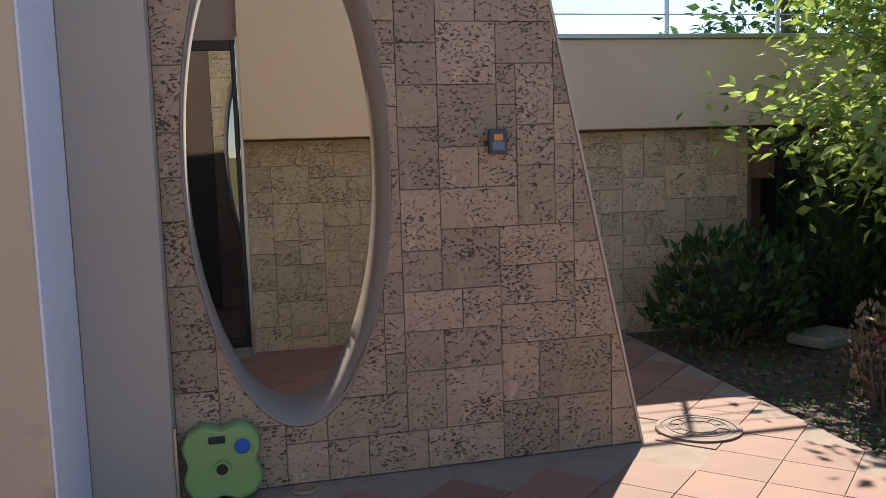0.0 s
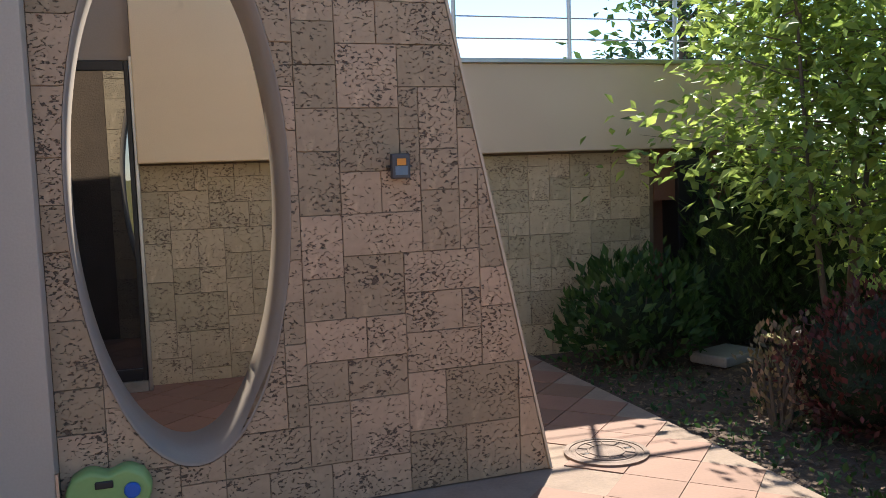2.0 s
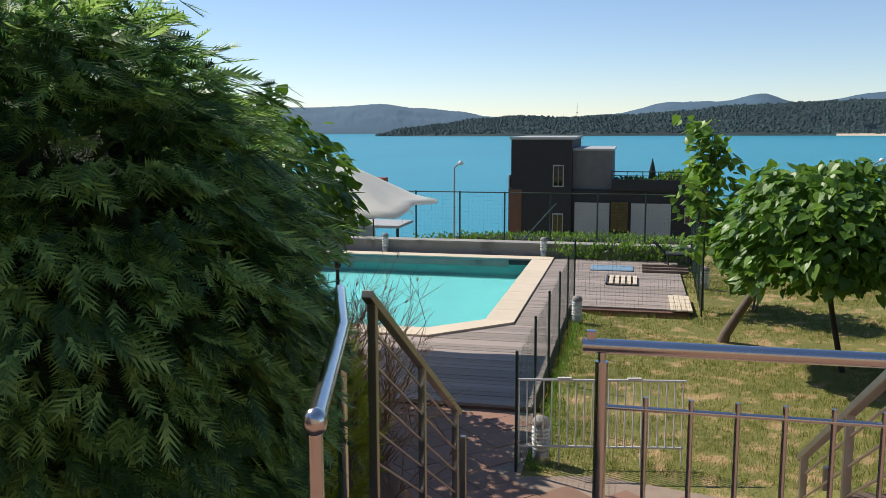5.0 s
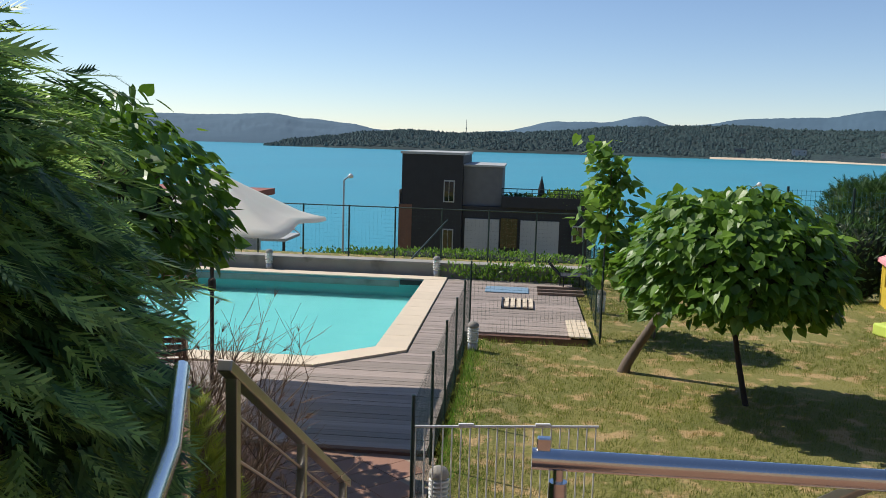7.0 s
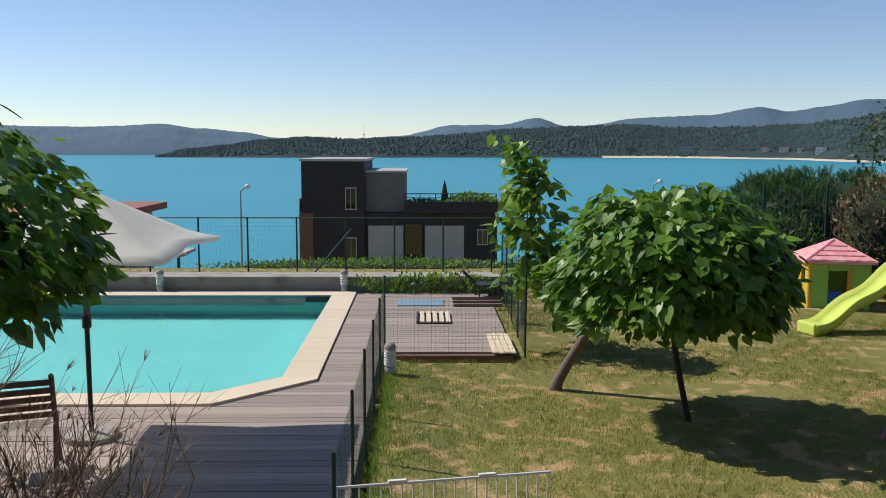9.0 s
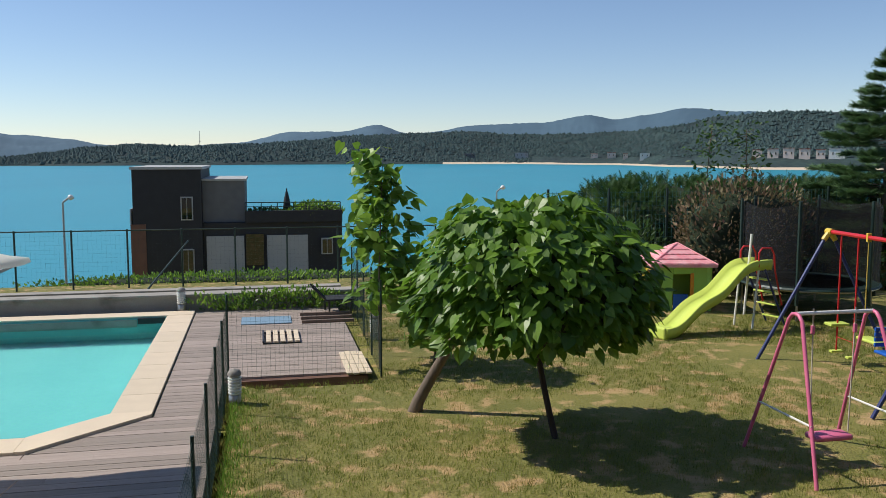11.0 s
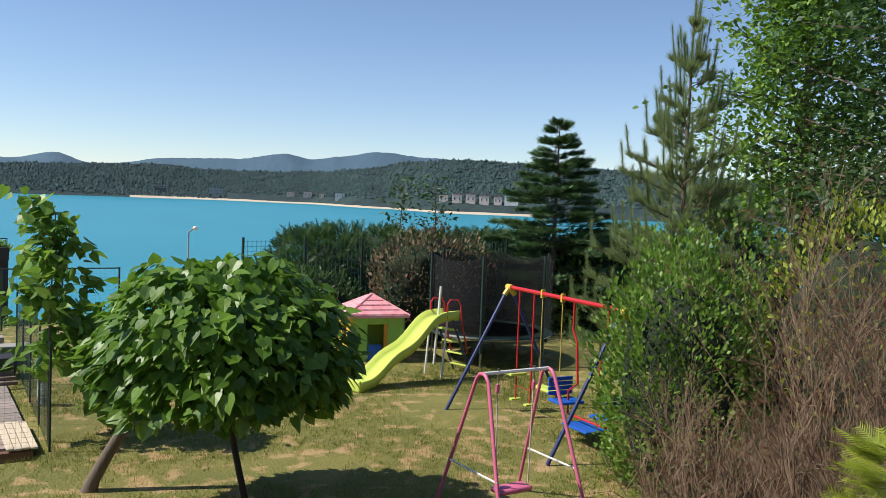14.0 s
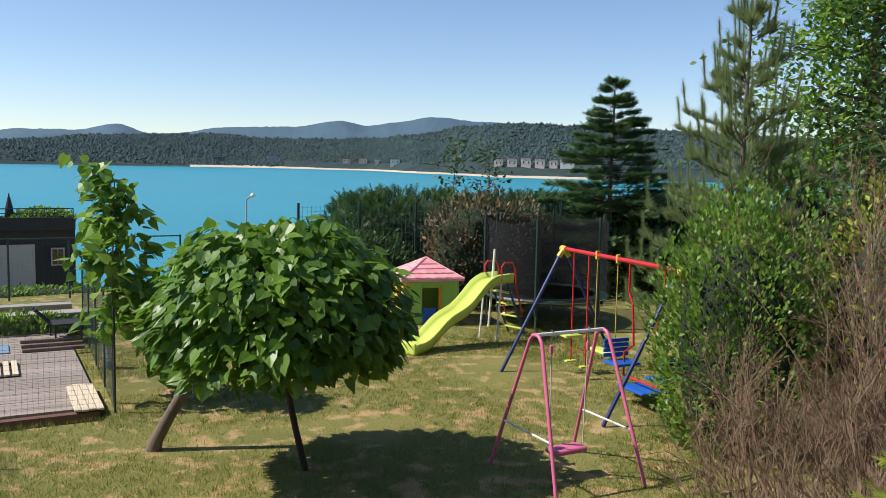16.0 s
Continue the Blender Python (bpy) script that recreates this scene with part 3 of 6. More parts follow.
house = empty("wall_house", G, "rendered house corner with a beige pier and a grey return", "wall", kind="structure")
part("pier", boxes(((-4.5, 3.5, 0), (-0.745, 6.9, 3.6)), bevel=0.012), PLASTER_BEIGE, house, "beige rendered pier")
part("corner_face", boxes(((-0.745, 3.512, 0), (-0.735, 4.088, 3.58))), CORNER, house, "flaking white corner face, sky light painted in as blue-white")
part("return_wall", boxes(((-0.735, 4.09, 0), (-0.375, 4.32, 3.6)), bevel=0.006), PLASTER_GREY, house, "lilac-grey rendered wall")
part("metal_strip", boxes(((-0.372, 4.075, 0), (-0.36, 4.095, 0.38))), STEEL_DULL, house)

# ---- the terrace at the back: fascia, stone wall, glass door ----
terrace = empty("wall_terrace", G, "cream terrace parapet over a shell-stone wall", "wall", kind="structure")
part("upper_wall", boxes(((-0.05, 6.985, 1.715), (1.5, 7.24, 4.4)), bevel=0.008), FASCIA_LIT, terrace, "cream upper wall with water stains, bounced light put into its colour")
part("parapet", boxes(((1.5, 7.0, 1.72), (5.6, 7.25, 2.46)), bevel=0.008), PLASTER, terrace, "cream plaster parapet, water-stained")
part("coping", boxes(((1.5, 6.97, 2.46), (5.62, 7.3, 2.5)), bevel=0.006), STEEL_DULL, terrace)
part("slab", boxes(((-1.2, 7.25, 1.72), (5.6, 16, 1.95))), CONCRETE, terrace)
part("backing", boxes(((-0.06, 7.22, -0.1), (4.4, 7.5, 1.72))), MORTAR, terrace)
part("side_wall", boxes(((4.95, 7.2, -0.1), (6.6, 7.5, 1.72))), BROWN_WALL, terrace, "shaded brown wall")
part("lintel", boxes(((4.4, 7.2, 1.25), (4.95, 7.4, 1.72))), BROWN_WALL, terrace)
part("recess", boxes(((4.4, 7.42, -0.1), (4.62, 7.5, 1.72))), BROWN_WALL, terrace, "shaded recess beside the dark post")
part("post", boxes(((4.62, 7.15, -0.1), (4.95, 7.45, 1.72)), bevel=0.01), BLACK_METAL, terrace)
rail = empty("terrace_railing", G, "steel railing with thin cables on the terrace", "railing")
for k in range(4):
    part("post", piped((((3.53 - 1.05 * k + 2.1, 7.12, 2.5), (3.53 - 1.05 * k + 2.1, 7.12, 3.45)), 0.02)), STEEL_DULL, rail)
for z in (2.68, 2.86, 3.04, 3.22):
    part("cable", piped((((1.5, 7.12, z), (5.6, 7.12, z)), 0.006), seg=5), STEEL_DULL, rail)
part("handrail", piped((((1.5, 7.12, 3.46), (5.6, 7.12, 3.46)), 0.024)), STEEL_DULL, rail)
door = empty("door_glass", at(-1.11, 7.06), "dark mirror-coated glass door in a slim metal frame behind the oval", "door", kind="structure")
part("pane", boxes(((0.05, 0.03, 0.17), (1.0, 0.05, 2.4))), COATED, door, "dark reflective glass")
part("door_frame", boxes(((0.0, 0, 0.08), (0.05, 0.08, 2.47)), ((1.0, 0, 0.08), (1.035, 0.08, 2.47)), ((0.05, 0, 2.4), (1.0, 0.08, 2.47)), ((0.05, 0, 0.08), (1.0, 0.08, 0.17)), bevel=0.005), BLACK_METAL, door)
part("jamb", boxes(((1.038, -0.02, 0.0), (1.065, 0.1, 2.5)), bevel=0.004), STEEL_DULL, door, "pale metal jamb")
part("threshold", boxes(((0, -0.03, 0), (1.036, 0.1, 0.078)), bevel=0.005), CONCRETE, door)
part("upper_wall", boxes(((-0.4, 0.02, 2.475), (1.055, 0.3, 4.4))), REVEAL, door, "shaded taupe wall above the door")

# ---- lamp, drain, toy, manhole by the wall ----
flood = empty("floodlight", at(1.21, WV, 1.62), "small square grey floodlight on the stone wall", "floodlight")
part("housing", boxes(((-0.045, -0.075, -0.06), (0.045, -0.03, 0.06)), bevel=0.008), LAMP_GREY, flood)
part("reflector", boxes(((-0.03, -0.078, -0.042), (0.03, -0.0745, 0.0))), LENS_BLUE, flood, "shiny reflector behind glass")
part("led", boxes(((-0.022, -0.082, 0.004), (0.022, -0.079, 0.036))), ORANGE_PL, flood)
part("bracket", piped((((-0.055, -0.05, 0.0), (-0.055, -0.005, 0.0), (0.055, -0.005, 0.0), (0.055, -0.05, 0.0)), 0.006), seg=6), BLACK_METAL, flood)
part("base_plate", boxes(((-0.03, -0.012, -0.03), (0.03, 0.0, 0.03))), BLACK_METAL, flood)

toy = empty("water_base", at(-0.17, 4.16), "sage green lobed plastic umbrella base leaning on the wall", "umbrella base")


def lobed():
    bm = bmesh.new()
    n, rows = 64, []
    for y, g in ((-0.055, 0.86), (-0.06, 0.93), (-0.045, 1.0), (0.045, 1.0), (0.06, 0.93), (0.055, 0.86)):
        row = []
        for i in range(n):
            a = 2 * math.pi * i / n + math.pi / 4
            r = (0.178 + 0.016 * math.cos(4 * (a - math.pi / 4)) - 0.008 * math.cos(8 * (a - math.pi / 4))) * g
            sq = 1.0 / max(abs(math.cos(a)), abs(math.sin(a)))
            r *= 0.72 + 0.28 * sq
            row.append(bm.verts.new((r * math.cos(a), y, 0.185 + r * math.sin(a))))
        rows.append(row)
    for a, b in zip(rows, rows[1:]):
        for i in range(n):
            bm.faces.new((a[i], a[(i + 1) % n], b[(i + 1) % n], b[i]))
    bm.faces.new(rows[0][::-1]), bm.faces.new(rows[-1])
    return bm


part("body", lobed(), TOY_GREEN, toy, "", True)
part("handle", boxes(((-0.055, -0.066, 0.285), (0.02, -0.052, 0.318)), bevel=0.006), BLACK_METAL, toy, "dark recessed handle slot")
for nm, cx, cz, r, mt, lb in (("filler_cap", 0.095, 0.265, 0.034, BLUE_PL, "blue screw cap"), ("socket", 0.0, 0.165, 0.026, BLACK_METAL, "dark round hole"), ("socket_rim", 0.0, 0.165, 0.04, TOY_GREEN, "")):
    p = part(nm, lathe([(r, 0.0), (r, 0.014), (r * 0.8, 0.018 if nm != "socket_rim" else 0.012)], 20), mt, toy, lb)
    p.matrix_basis = pose(cx, -0.056, cz, 90, 0, 0)
drain = empty("floor_drain", at(0.2, 4.16, 0.0), "small round steel floor drain", "drain")
part("ring", lathe([(0.07, -0.01), (0.07, 0.004), (0.055, 0.006)], 24), STEEL, drain)
part("grate", lathe([(0.052, 0.0), (0.05, 0.008)], 20), STEEL_DULL, drain)
cover = empty("manhole_cover", at(2.38, 4.42, 0.007), "round cast-iron manhole cover with a worn raised pattern", "manhole cover")
part("rim", lathe([(0.235, -0.01), (0.235, 0.006), (0.205, 0.008), (0.205, -0.01)], 40), IRON, cover)
part("lid", lathe([(0.203, -0.01), (0.203, 0.004), (0.19, 0.007), (0.0, 0.007)], 40), IRON, cover)
for r in (0.165, 0.10):
    p = part("ridge", lathe([(r + 0.006, 0.006), (r + 0.005, 0.011), (r - 0.005, 0.011), (r - 0.006, 0.006)], 32), IRON, cover)
for k in range(10):
    a = k * math.pi / 5
    part("rib", piped((((0.105 * math.cos(a), 0.105 * math.sin(a), 0.008), (0.16 * math.cos(a), 0.16 * math.sin(a), 0.008)), 0.005), seg=5), IRON, cover)
for s in (-1, 1):
    part("lift_slot", boxes(((-0.02 + 0.13 * s, -0.012, 0.0068), (0.02 + 0.13 * s, 0.012, 0.009))), BLACK_METAL, cover)

# ---- rails at the head of the steps ----
balustrade = empty("balustrade", at(4.24, 0.26), "polished steel balustrade along the patio edge", "railing")
part("handrail", piped((((0, 0.06, 0.86), (0, -4.5, 0.86)), 0.024), seg=14), STEEL, balustrade, "", True)
part("end_pin", boxes(((-0.01, 0.02, 0.88), (0.012, 0.05, 0.91)), bevel=0.003), STEEL, balustrade)
for k in range(4):
    part("post", piped((((0, -1.4 * k, 0), (0, -1.4 * k, 0.81)), 0.021), (((0, -1.4 * k, 0.81), (0, -1.4 * k, 0.845)), 0.012), seg=12), STEEL, balustrade, "", True)
part("lower_rail", piped((((0, 0, 0.66), (0, -4.5, 0.66)), 0.009), seg=8), STEEL, balustrade, "", True)
part("base_rail", piped((((0, 0, 0.12), (0, -4.5, 0.12)), 0.009), seg=8), STEEL, balustrade, "", True)
for k in range(32):
    if k % 10:
        y = -0.14 * k
        part("baluster", piped((((0, y, 0.10), (0, y, 0.70)), 0.0085), seg=8), STEEL, balustrade, "", True)
left_rail = empty("passage_rail", at(3.12, 0.80), "short polished handrail with a round brass-lit end knob", "railing")
part("post", piped((((0, 0, 0), (0, 0, 0.93)), 0.0165), seg=12), STEEL, left_rail, "", True)
part("handrail", piped((((0, 0, 0.95), (0.75, 0.2, 0.97), (1.3, 0.4, 0.97)), 0.021), seg=12), STEEL, left_rail, "", True)
part("post", piped((((1.3, 0.4, -0.1), (1.3, 0.4, 0.92)), 0.02), seg=12), STEEL, left_rail, "", True)
k = part("knob", lathe([(0.0, -0.03), (0.013, -0.027), (0.023, -0.017), (0.027, 0.0), (0.023, 0.017), (0.013, 0.027), (0.0, 0.03)], 18), STEEL, left_rail, "ball end of the rail", True)
k.matrix_basis = pose(0, 0, 0.955)


def stair_rail(u, v, run, name_label, ext):
    e = empty("stair_handrail", at(u, v), name_label, "railing", "handrails of the garden steps")
    s = 0.6
    n = 3
    b = part("handrail", bmesh.new(), STEEL_DULL, e)
    bm = bmesh.new()
    box(bm, (-0.03, -0.022, -0.018), (math.hypot(run, run * s) + 0.1, 0.022, 0.018), 0.004)
    bm.to_mesh(b.data)
    bm.free()
    b.matrix_basis = pose(-0.02, 0, 0.88, 0, math.degrees(math.atan(s)), 0)
    for k in range(n):
        x = 0.03 + (run - 0.06) * k / (n - 1)
        part("post", boxes(((x - 0.018, -0.018, -x * s - 0.35), (x + 0.018, 0.018, 0.87 - x * s)), bevel=0.003), STEEL_DULL, e)
    for k in range(5):
        d = 0.14 + 0.14 * k
        part("cross_bar", piped((((0.03, 0, 0.87 - d), (run - 0.03, 0, 0.87 - d - s * (run - 0.06))), 0.006), seg=6), STEEL_DULL, e)
    if ext:
        part("short_post", boxes(((run - 0.22, -0.1, -1.5), (run - 0.185, -0.065, -0.25)), bevel=0.003), STEEL_DULL, e)
    return e


stair_rail(4.78, 1.2, 1.72, "brushed steel handrail with five thin bars down the steps", True)
stair_rail(4.55, -0.79, 1.9, "brushed steel handrail on the open side of the steps", True)

# Never in view: added to give the steel rails a warm surface to reflect.
rear = empty("wall_rear_reflector", at(-2.6, -14), "plain beige wall added out of view behind the patio for warm rail reflections", "wall", kind="structure")
part("wall_body", boxes(((-0.3, 0, -0.1), (0, 17.45, 3.4))), PLASTER_BEIGE, rear)

# ---- plants ----
def arrays(tv, tf, P, D, N, S):
    """Copies of a small leaf shape: tv its points (side, along, out), P places, D axes, N outward ways, S sizes."""
    P, D, N = np.asarray(P, float), np.asarray(D, float), np.asarray(N, float)
    S = np.asarray(S, float).reshape(-1, 1)
    D = D / (np.linalg.norm(D, axis=1, keepdims=True) + 1e-9)
    T = np.cross(D, N)
    T /= np.linalg.norm(T, axis=1, keepdims=True) + 1e-9
    N = np.cross(T, D)
    tv = np.asarray(tv, float)
    V = P[:, None, :] + S[:, None, :] * (tv[None, :, 0:1] * T[:, None, :] + tv[None, :, 1:2] * D[:, None, :] + tv[None, :, 2:3] * N[:, None, :])
    k = len(tv)
    F = [[i * k + j for j in f] for i in range(len(P)) for f in tf]
    return V.reshape(-1, 3), F


def rnd(n, s=1.0):
    return RNG.normal(0, s, (n, 3))


LEAF = ([(0, 0, 0), (0.26, 0.42, 0.07), (0, 1, -0.06), (-0.26, 0.42, 0.07), (0, 0.45, -0.02)], [(0, 1, 4), (1, 2, 4), (2, 3, 4), (3, 0, 4)])
SMALL = ([(0, 0, 0), (0.3, 0.5, 0.06), (0, 1, 0), (-0.3, 0.5, 0.06)], [(0, 1, 2), (0, 2, 3)])
HEART = ([(0, 0, 0), (0.27, -0.12, 0.03), (0.46, 0.12, 0.05), (0.43, 0.42, 0.03), (0.2, 0.78, -0.03), (0, 1.08, -0.12), (-0.2, 0.78, -0.03), (-0.43, 0.42, 0.03), (-0.46, 0.12, 0.05), (-0.27, -0.12, 0.03), (0, 0.45, -0.04)],
         [(0, 1, 2, 10), (2, 3, 10), (3, 4, 10), (4, 5, 10), (5, 6, 10), (6, 7, 10), (7, 8, 10), (8, 9, 0, 10)])


def spray_shape(pairs, width, curve):
    """A flat feathered spray: a stem with blade-like side shoots."""
    v, f = [], []

    def blade(a, b, w):
        i = len(v)
        n = (-(b[1] - a[1]), b[0] - a[0])
        l = math.hypot(*n) + 1e-9
        n = (n[0] / l * w, n[1] / l * w)
        v.extend([(a[0] + n[0], a[1] + n[1], a[2]), (a[0] - n[0], a[1] - n[1], a[2]), (b[0], b[1], b[2])])
        f.append((i, i + 1, i + 2))
    blade((0, 0, 0), (0, 1, curve), width)
    for i in range(pairs):
        k = 0.12 + 0.72 * i / pairs
        reach = 0.42 * (1 - k * 0.65)
        for s in (-1, 1):
            blade((0, k, curve * k), (s * reach * 0.75, k + reach, curve * k - 0.05), width)
    return v, f


SPRAY = spray_shape(7, 0.026, -0.22)
NEEDLES = spray_shape(9, 0.016, 0.0)


def tuft_shape(n, w):
    v, f = [], []
    for i in range(n):
        a = 2.39996 * i
        r = 0.45 * math.sqrt((i + 0.5) / n)
        tip = (r * math.cos(a), 1.0 - 0.35 * r, r * math.sin(a))
        p = (math.sin(a) * w, -math.cos(a) * w)
        v.extend([(p[0], 0, p[1]), (-p[0], 0, -p[1]), tip])
        f.append((3 * i, 3 * i + 1, 3 * i + 2))
    return v, f


TUFT = tuft_shape(16, 0.018)


def crown(name, shape, P, D, N, S, mat, parent, label=""):
    V, F = arrays(*shape, P, D, N, S)
    return raw(name, V, F, mat, parent, label)


def sphere_points(n, zmin=-1.0):
    k = np.arange(n) + 0.5
    z = 1 - (1 - zmin) * k / n
    a = k * 2.39996
    r = np.sqrt(np.maximum(0, 1 - z * z))
    return np.stack([r * np.cos(a), r * np.sin(a), z], 1)


def lumps(P, f, amp, seed):
    return np.array([1 + amp * noise.noise(Vector((p[0] * f + seed, p[1] * f, p[2] * f))) for p in P])


# Filler blob that stops views through the leaves; its dark colour stands for shade.
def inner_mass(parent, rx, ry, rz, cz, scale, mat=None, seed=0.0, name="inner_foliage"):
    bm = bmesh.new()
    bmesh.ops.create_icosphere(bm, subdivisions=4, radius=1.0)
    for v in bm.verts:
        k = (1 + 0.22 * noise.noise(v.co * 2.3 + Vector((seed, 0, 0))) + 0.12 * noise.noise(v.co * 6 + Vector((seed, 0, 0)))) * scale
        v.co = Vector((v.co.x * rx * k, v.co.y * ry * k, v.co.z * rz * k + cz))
    return part(name, bm, mat or CORE, parent, "solid inner filler, foliage shade painted as dark green", True)


def limb(bm, a, b, r0, r1, bend, seg=6, steps=5):
    a, b = Vector(a), Vector(b)
    side = Vector(RNG.normal(0, 1, 3)) * bend
    pts = [a.lerp(b, i / steps) + side * math.sin(math.pi * i / steps) for i in range(steps + 1)]
    pipe(bm, pts, [r0 + (r1 - r0) * i / steps for i in range(steps + 1)], seg)
    return pts


def ball_catalpa(u, v, z, height, lean, rad, crown_z, n, label, prop, singles, squash=0.74):
    e = empty("catalpa_tree", at(u, v, z), label, "tree", "ball-headed garden trees")
    bm = bmesh.new()
    top = Vector((lean[0], lean[1], height))
    limb(bm, (0, 0, -0.1), top, 0.036, 0.03, 0.02, 8)
    part("trunk", bm, DARK_BARK, e, "slim dark trunk", True)
    bm = bmesh.new()
    for i in range(14):
        a = i * 2.4
        limb(bm, top, top + Vector((math.cos(a) * rad * 0.7, math.sin(a) * rad * 0.7, 0.15 + 0.25 * (i % 3))), 0.022, 0.006, 0.08, 5)
    tagged(part("branchwork", bm, BARK, e), kind="stuff")
    c = np.array([lean[0], lean[1], crown_z])
    shells = []
    for share, k in ((0.62, 1.0), (0.24, 0.86), (0.14, 0.68)):
        m = int(n * share)
        S = sphere_points(m, -0.62)
        R = S * np.array([rad, rad, rad * squash]) * (k * lumps(S, 2.2, 0.16, u))[:, None]
        R[:, 2] = np.where(R[:, 2] < 0, R[:, 2] * 0.75, R[:, 2])
        shells.append((S, R))
    S = np.concatenate([s for s, _ in shells])
    P = np.concatenate([r for _, r in shells]) + c + rnd(len(S), 0.05)
    out = S / np.array([1, 1, squash])
    D = out * np.array([0.8, 0.8, 0.1]) + np.array([0, 0, -0.5]) + rnd(len(S), 0.3)
    N = out * 0.8 + np.array([0, 0, 0.85]) + rnd(len(S), 0.42)
    size = RNG.uniform(0.085, 0.165, len(S))
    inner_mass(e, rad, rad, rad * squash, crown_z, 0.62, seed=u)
    near = np.argsort(P[:, 0] + 0.3 * P[:, 1])[:singles]
    rest = np.setdiff1d(np.arange(len(S)), near)
    crown("crown", HEART, P[rest], D[rest], N[rest], size[rest], CATALPA, e, "dense dome of heart-shaped leaves")
    V, F = arrays(*HEART, P[near], D[near], N[near], size[near])
    k = len(HEART[0])
    for i in range(len(near)):
        raw("leaf", V[i * k:(i + 1) * k], HEART[1], CATALPA_ONE, e)
    return e


def bush(name, u, v, z, rx, ry, h, n, shape, size, mat, label, category, turn=0, up=0.5, core=0.86, zmin=-0.8, amp=0.2, group="", freq=2.6, droop=0.0, seed=1.0, twigs=True, flat=0.5, boxy=1.0):
    e = empty(name, at(u, v, z, turn), label, category, group)
    rz, cz = h * 0.55, h * 0.45
    S = sphere_points(n, zmin)
    S = S[RNG.permutation(n)]
    k = lumps(S, freq, amp, seed) * lumps(S, freq * 3.1, amp * 0.7, seed + 7) * RNG.uniform(0.88, 1.05, n)
    P = np.sign(S) * np.abs(S) ** boxy * np.array([rx, ry, rz]) * k[:, None] + np.array([0, 0, cz])
    P[:, 2] = np.maximum(P[:, 2], 0.03)
    D = S * (1 - up) + np.array([0, 0, up - droop]) + rnd(n, 0.28)
    N = S * flat + np.array([0, 0, 1.35 - flat]) + rnd(n, 0.35)
    crown("foliage", shape, P, D, N, RNG.uniform(size * 0.6, size * 1.25, n), mat, e)
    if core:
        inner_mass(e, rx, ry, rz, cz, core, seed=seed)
    if twigs:
        bm = bmesh.new()
        for i in range(7):
            a = i * 0.9 + seed
            limb(bm, (0.05 * math.cos(a), 0.05 * math.sin(a), -0.05), (rx * 0.6 * math.cos(a), ry * 0.6 * math.sin(a), h * 0.7), 0.02, 0.006, 0.05, 5, 4)
        part("stem", bm, BARK, e)
    return e


def leafy_tree(name, u, v, z, height, spread, base, n, shape, size, mat, label, stems, trunk=0.05, clumps=60, seed=3.0, droop=0.25, bark=None, top=1.0):
    """A tree of limbs that carry leaf clumps, with gaps between them."""
    e = empty(name, at(u, v, z), label, "tree")
    bm, bb = bmesh.new(), bmesh.new()
    rs = np.random.RandomState(int(seed * 10))
    tips = []
    for s in range(stems):
        a = 2 * math.pi * s / stems + seed
        f = 0.0 if stems == 1 else 0.28
        head = Vector((spread * f * math.cos(a), spread * f * math.sin(a), height * (0.92 if stems == 1 else rs.uniform(0.7, 0.95))))
        limb(bm, (0.06 * math.cos(a), 0.06 * math.sin(a), -0.1), head, trunk, trunk * 0.25, 0.08, 8, 7)
        for i in range(clumps // stems):
            k = base + (1 - base) * (i + rs.rand()) / (clumps // stems)
            start = head * k
            b = rs.uniform(0, 2 * math.pi)
            reach = spread * (0.35 + 0.65 * rs.rand()) * (1 - 0.55 * max(0, k - 0.5) * 2 * top)
            end = start + Vector((math.cos(b) * reach, math.sin(b) * reach, reach * rs.uniform(0.0, 0.55)))
            limb(bb, start, end, trunk * 0.3, trunk * 0.06, 0.06, 4, 4)
            tips.append((start, end))
    part("trunk", bm, bark or BARK, e, "", True)
    tagged(part("branchwork", bb, bark or BARK, e), kind="stuff")
    per = n // len(tips)
    P, D = [], []
    for a, b in tips:
        k = rs.uniform(0.35, 1.08, per)[:, None]
        c = np.array(a) + (np.array(b) - np.array(a)) * k
        d = np.array(b) - np.array(a)
        P.append(c + rs.normal(0, 0.11 + 0.05 * spread, (per, 3)))
        D.append(d / (np.linalg.norm(d) + 1e-6) + rs.normal(0, 0.6, (per, 3)) + np.array([0, 0, -droop]))
    P, D = np.concatenate(P), np.concatenate(D)
    crown("crown", shape, P, D, rs.normal(0, 0.5, P.shape) + np.array([0, 0, 0.8]), rs.uniform(size * 0.6, size * 1.3, len(P)), mat, e)
    return e


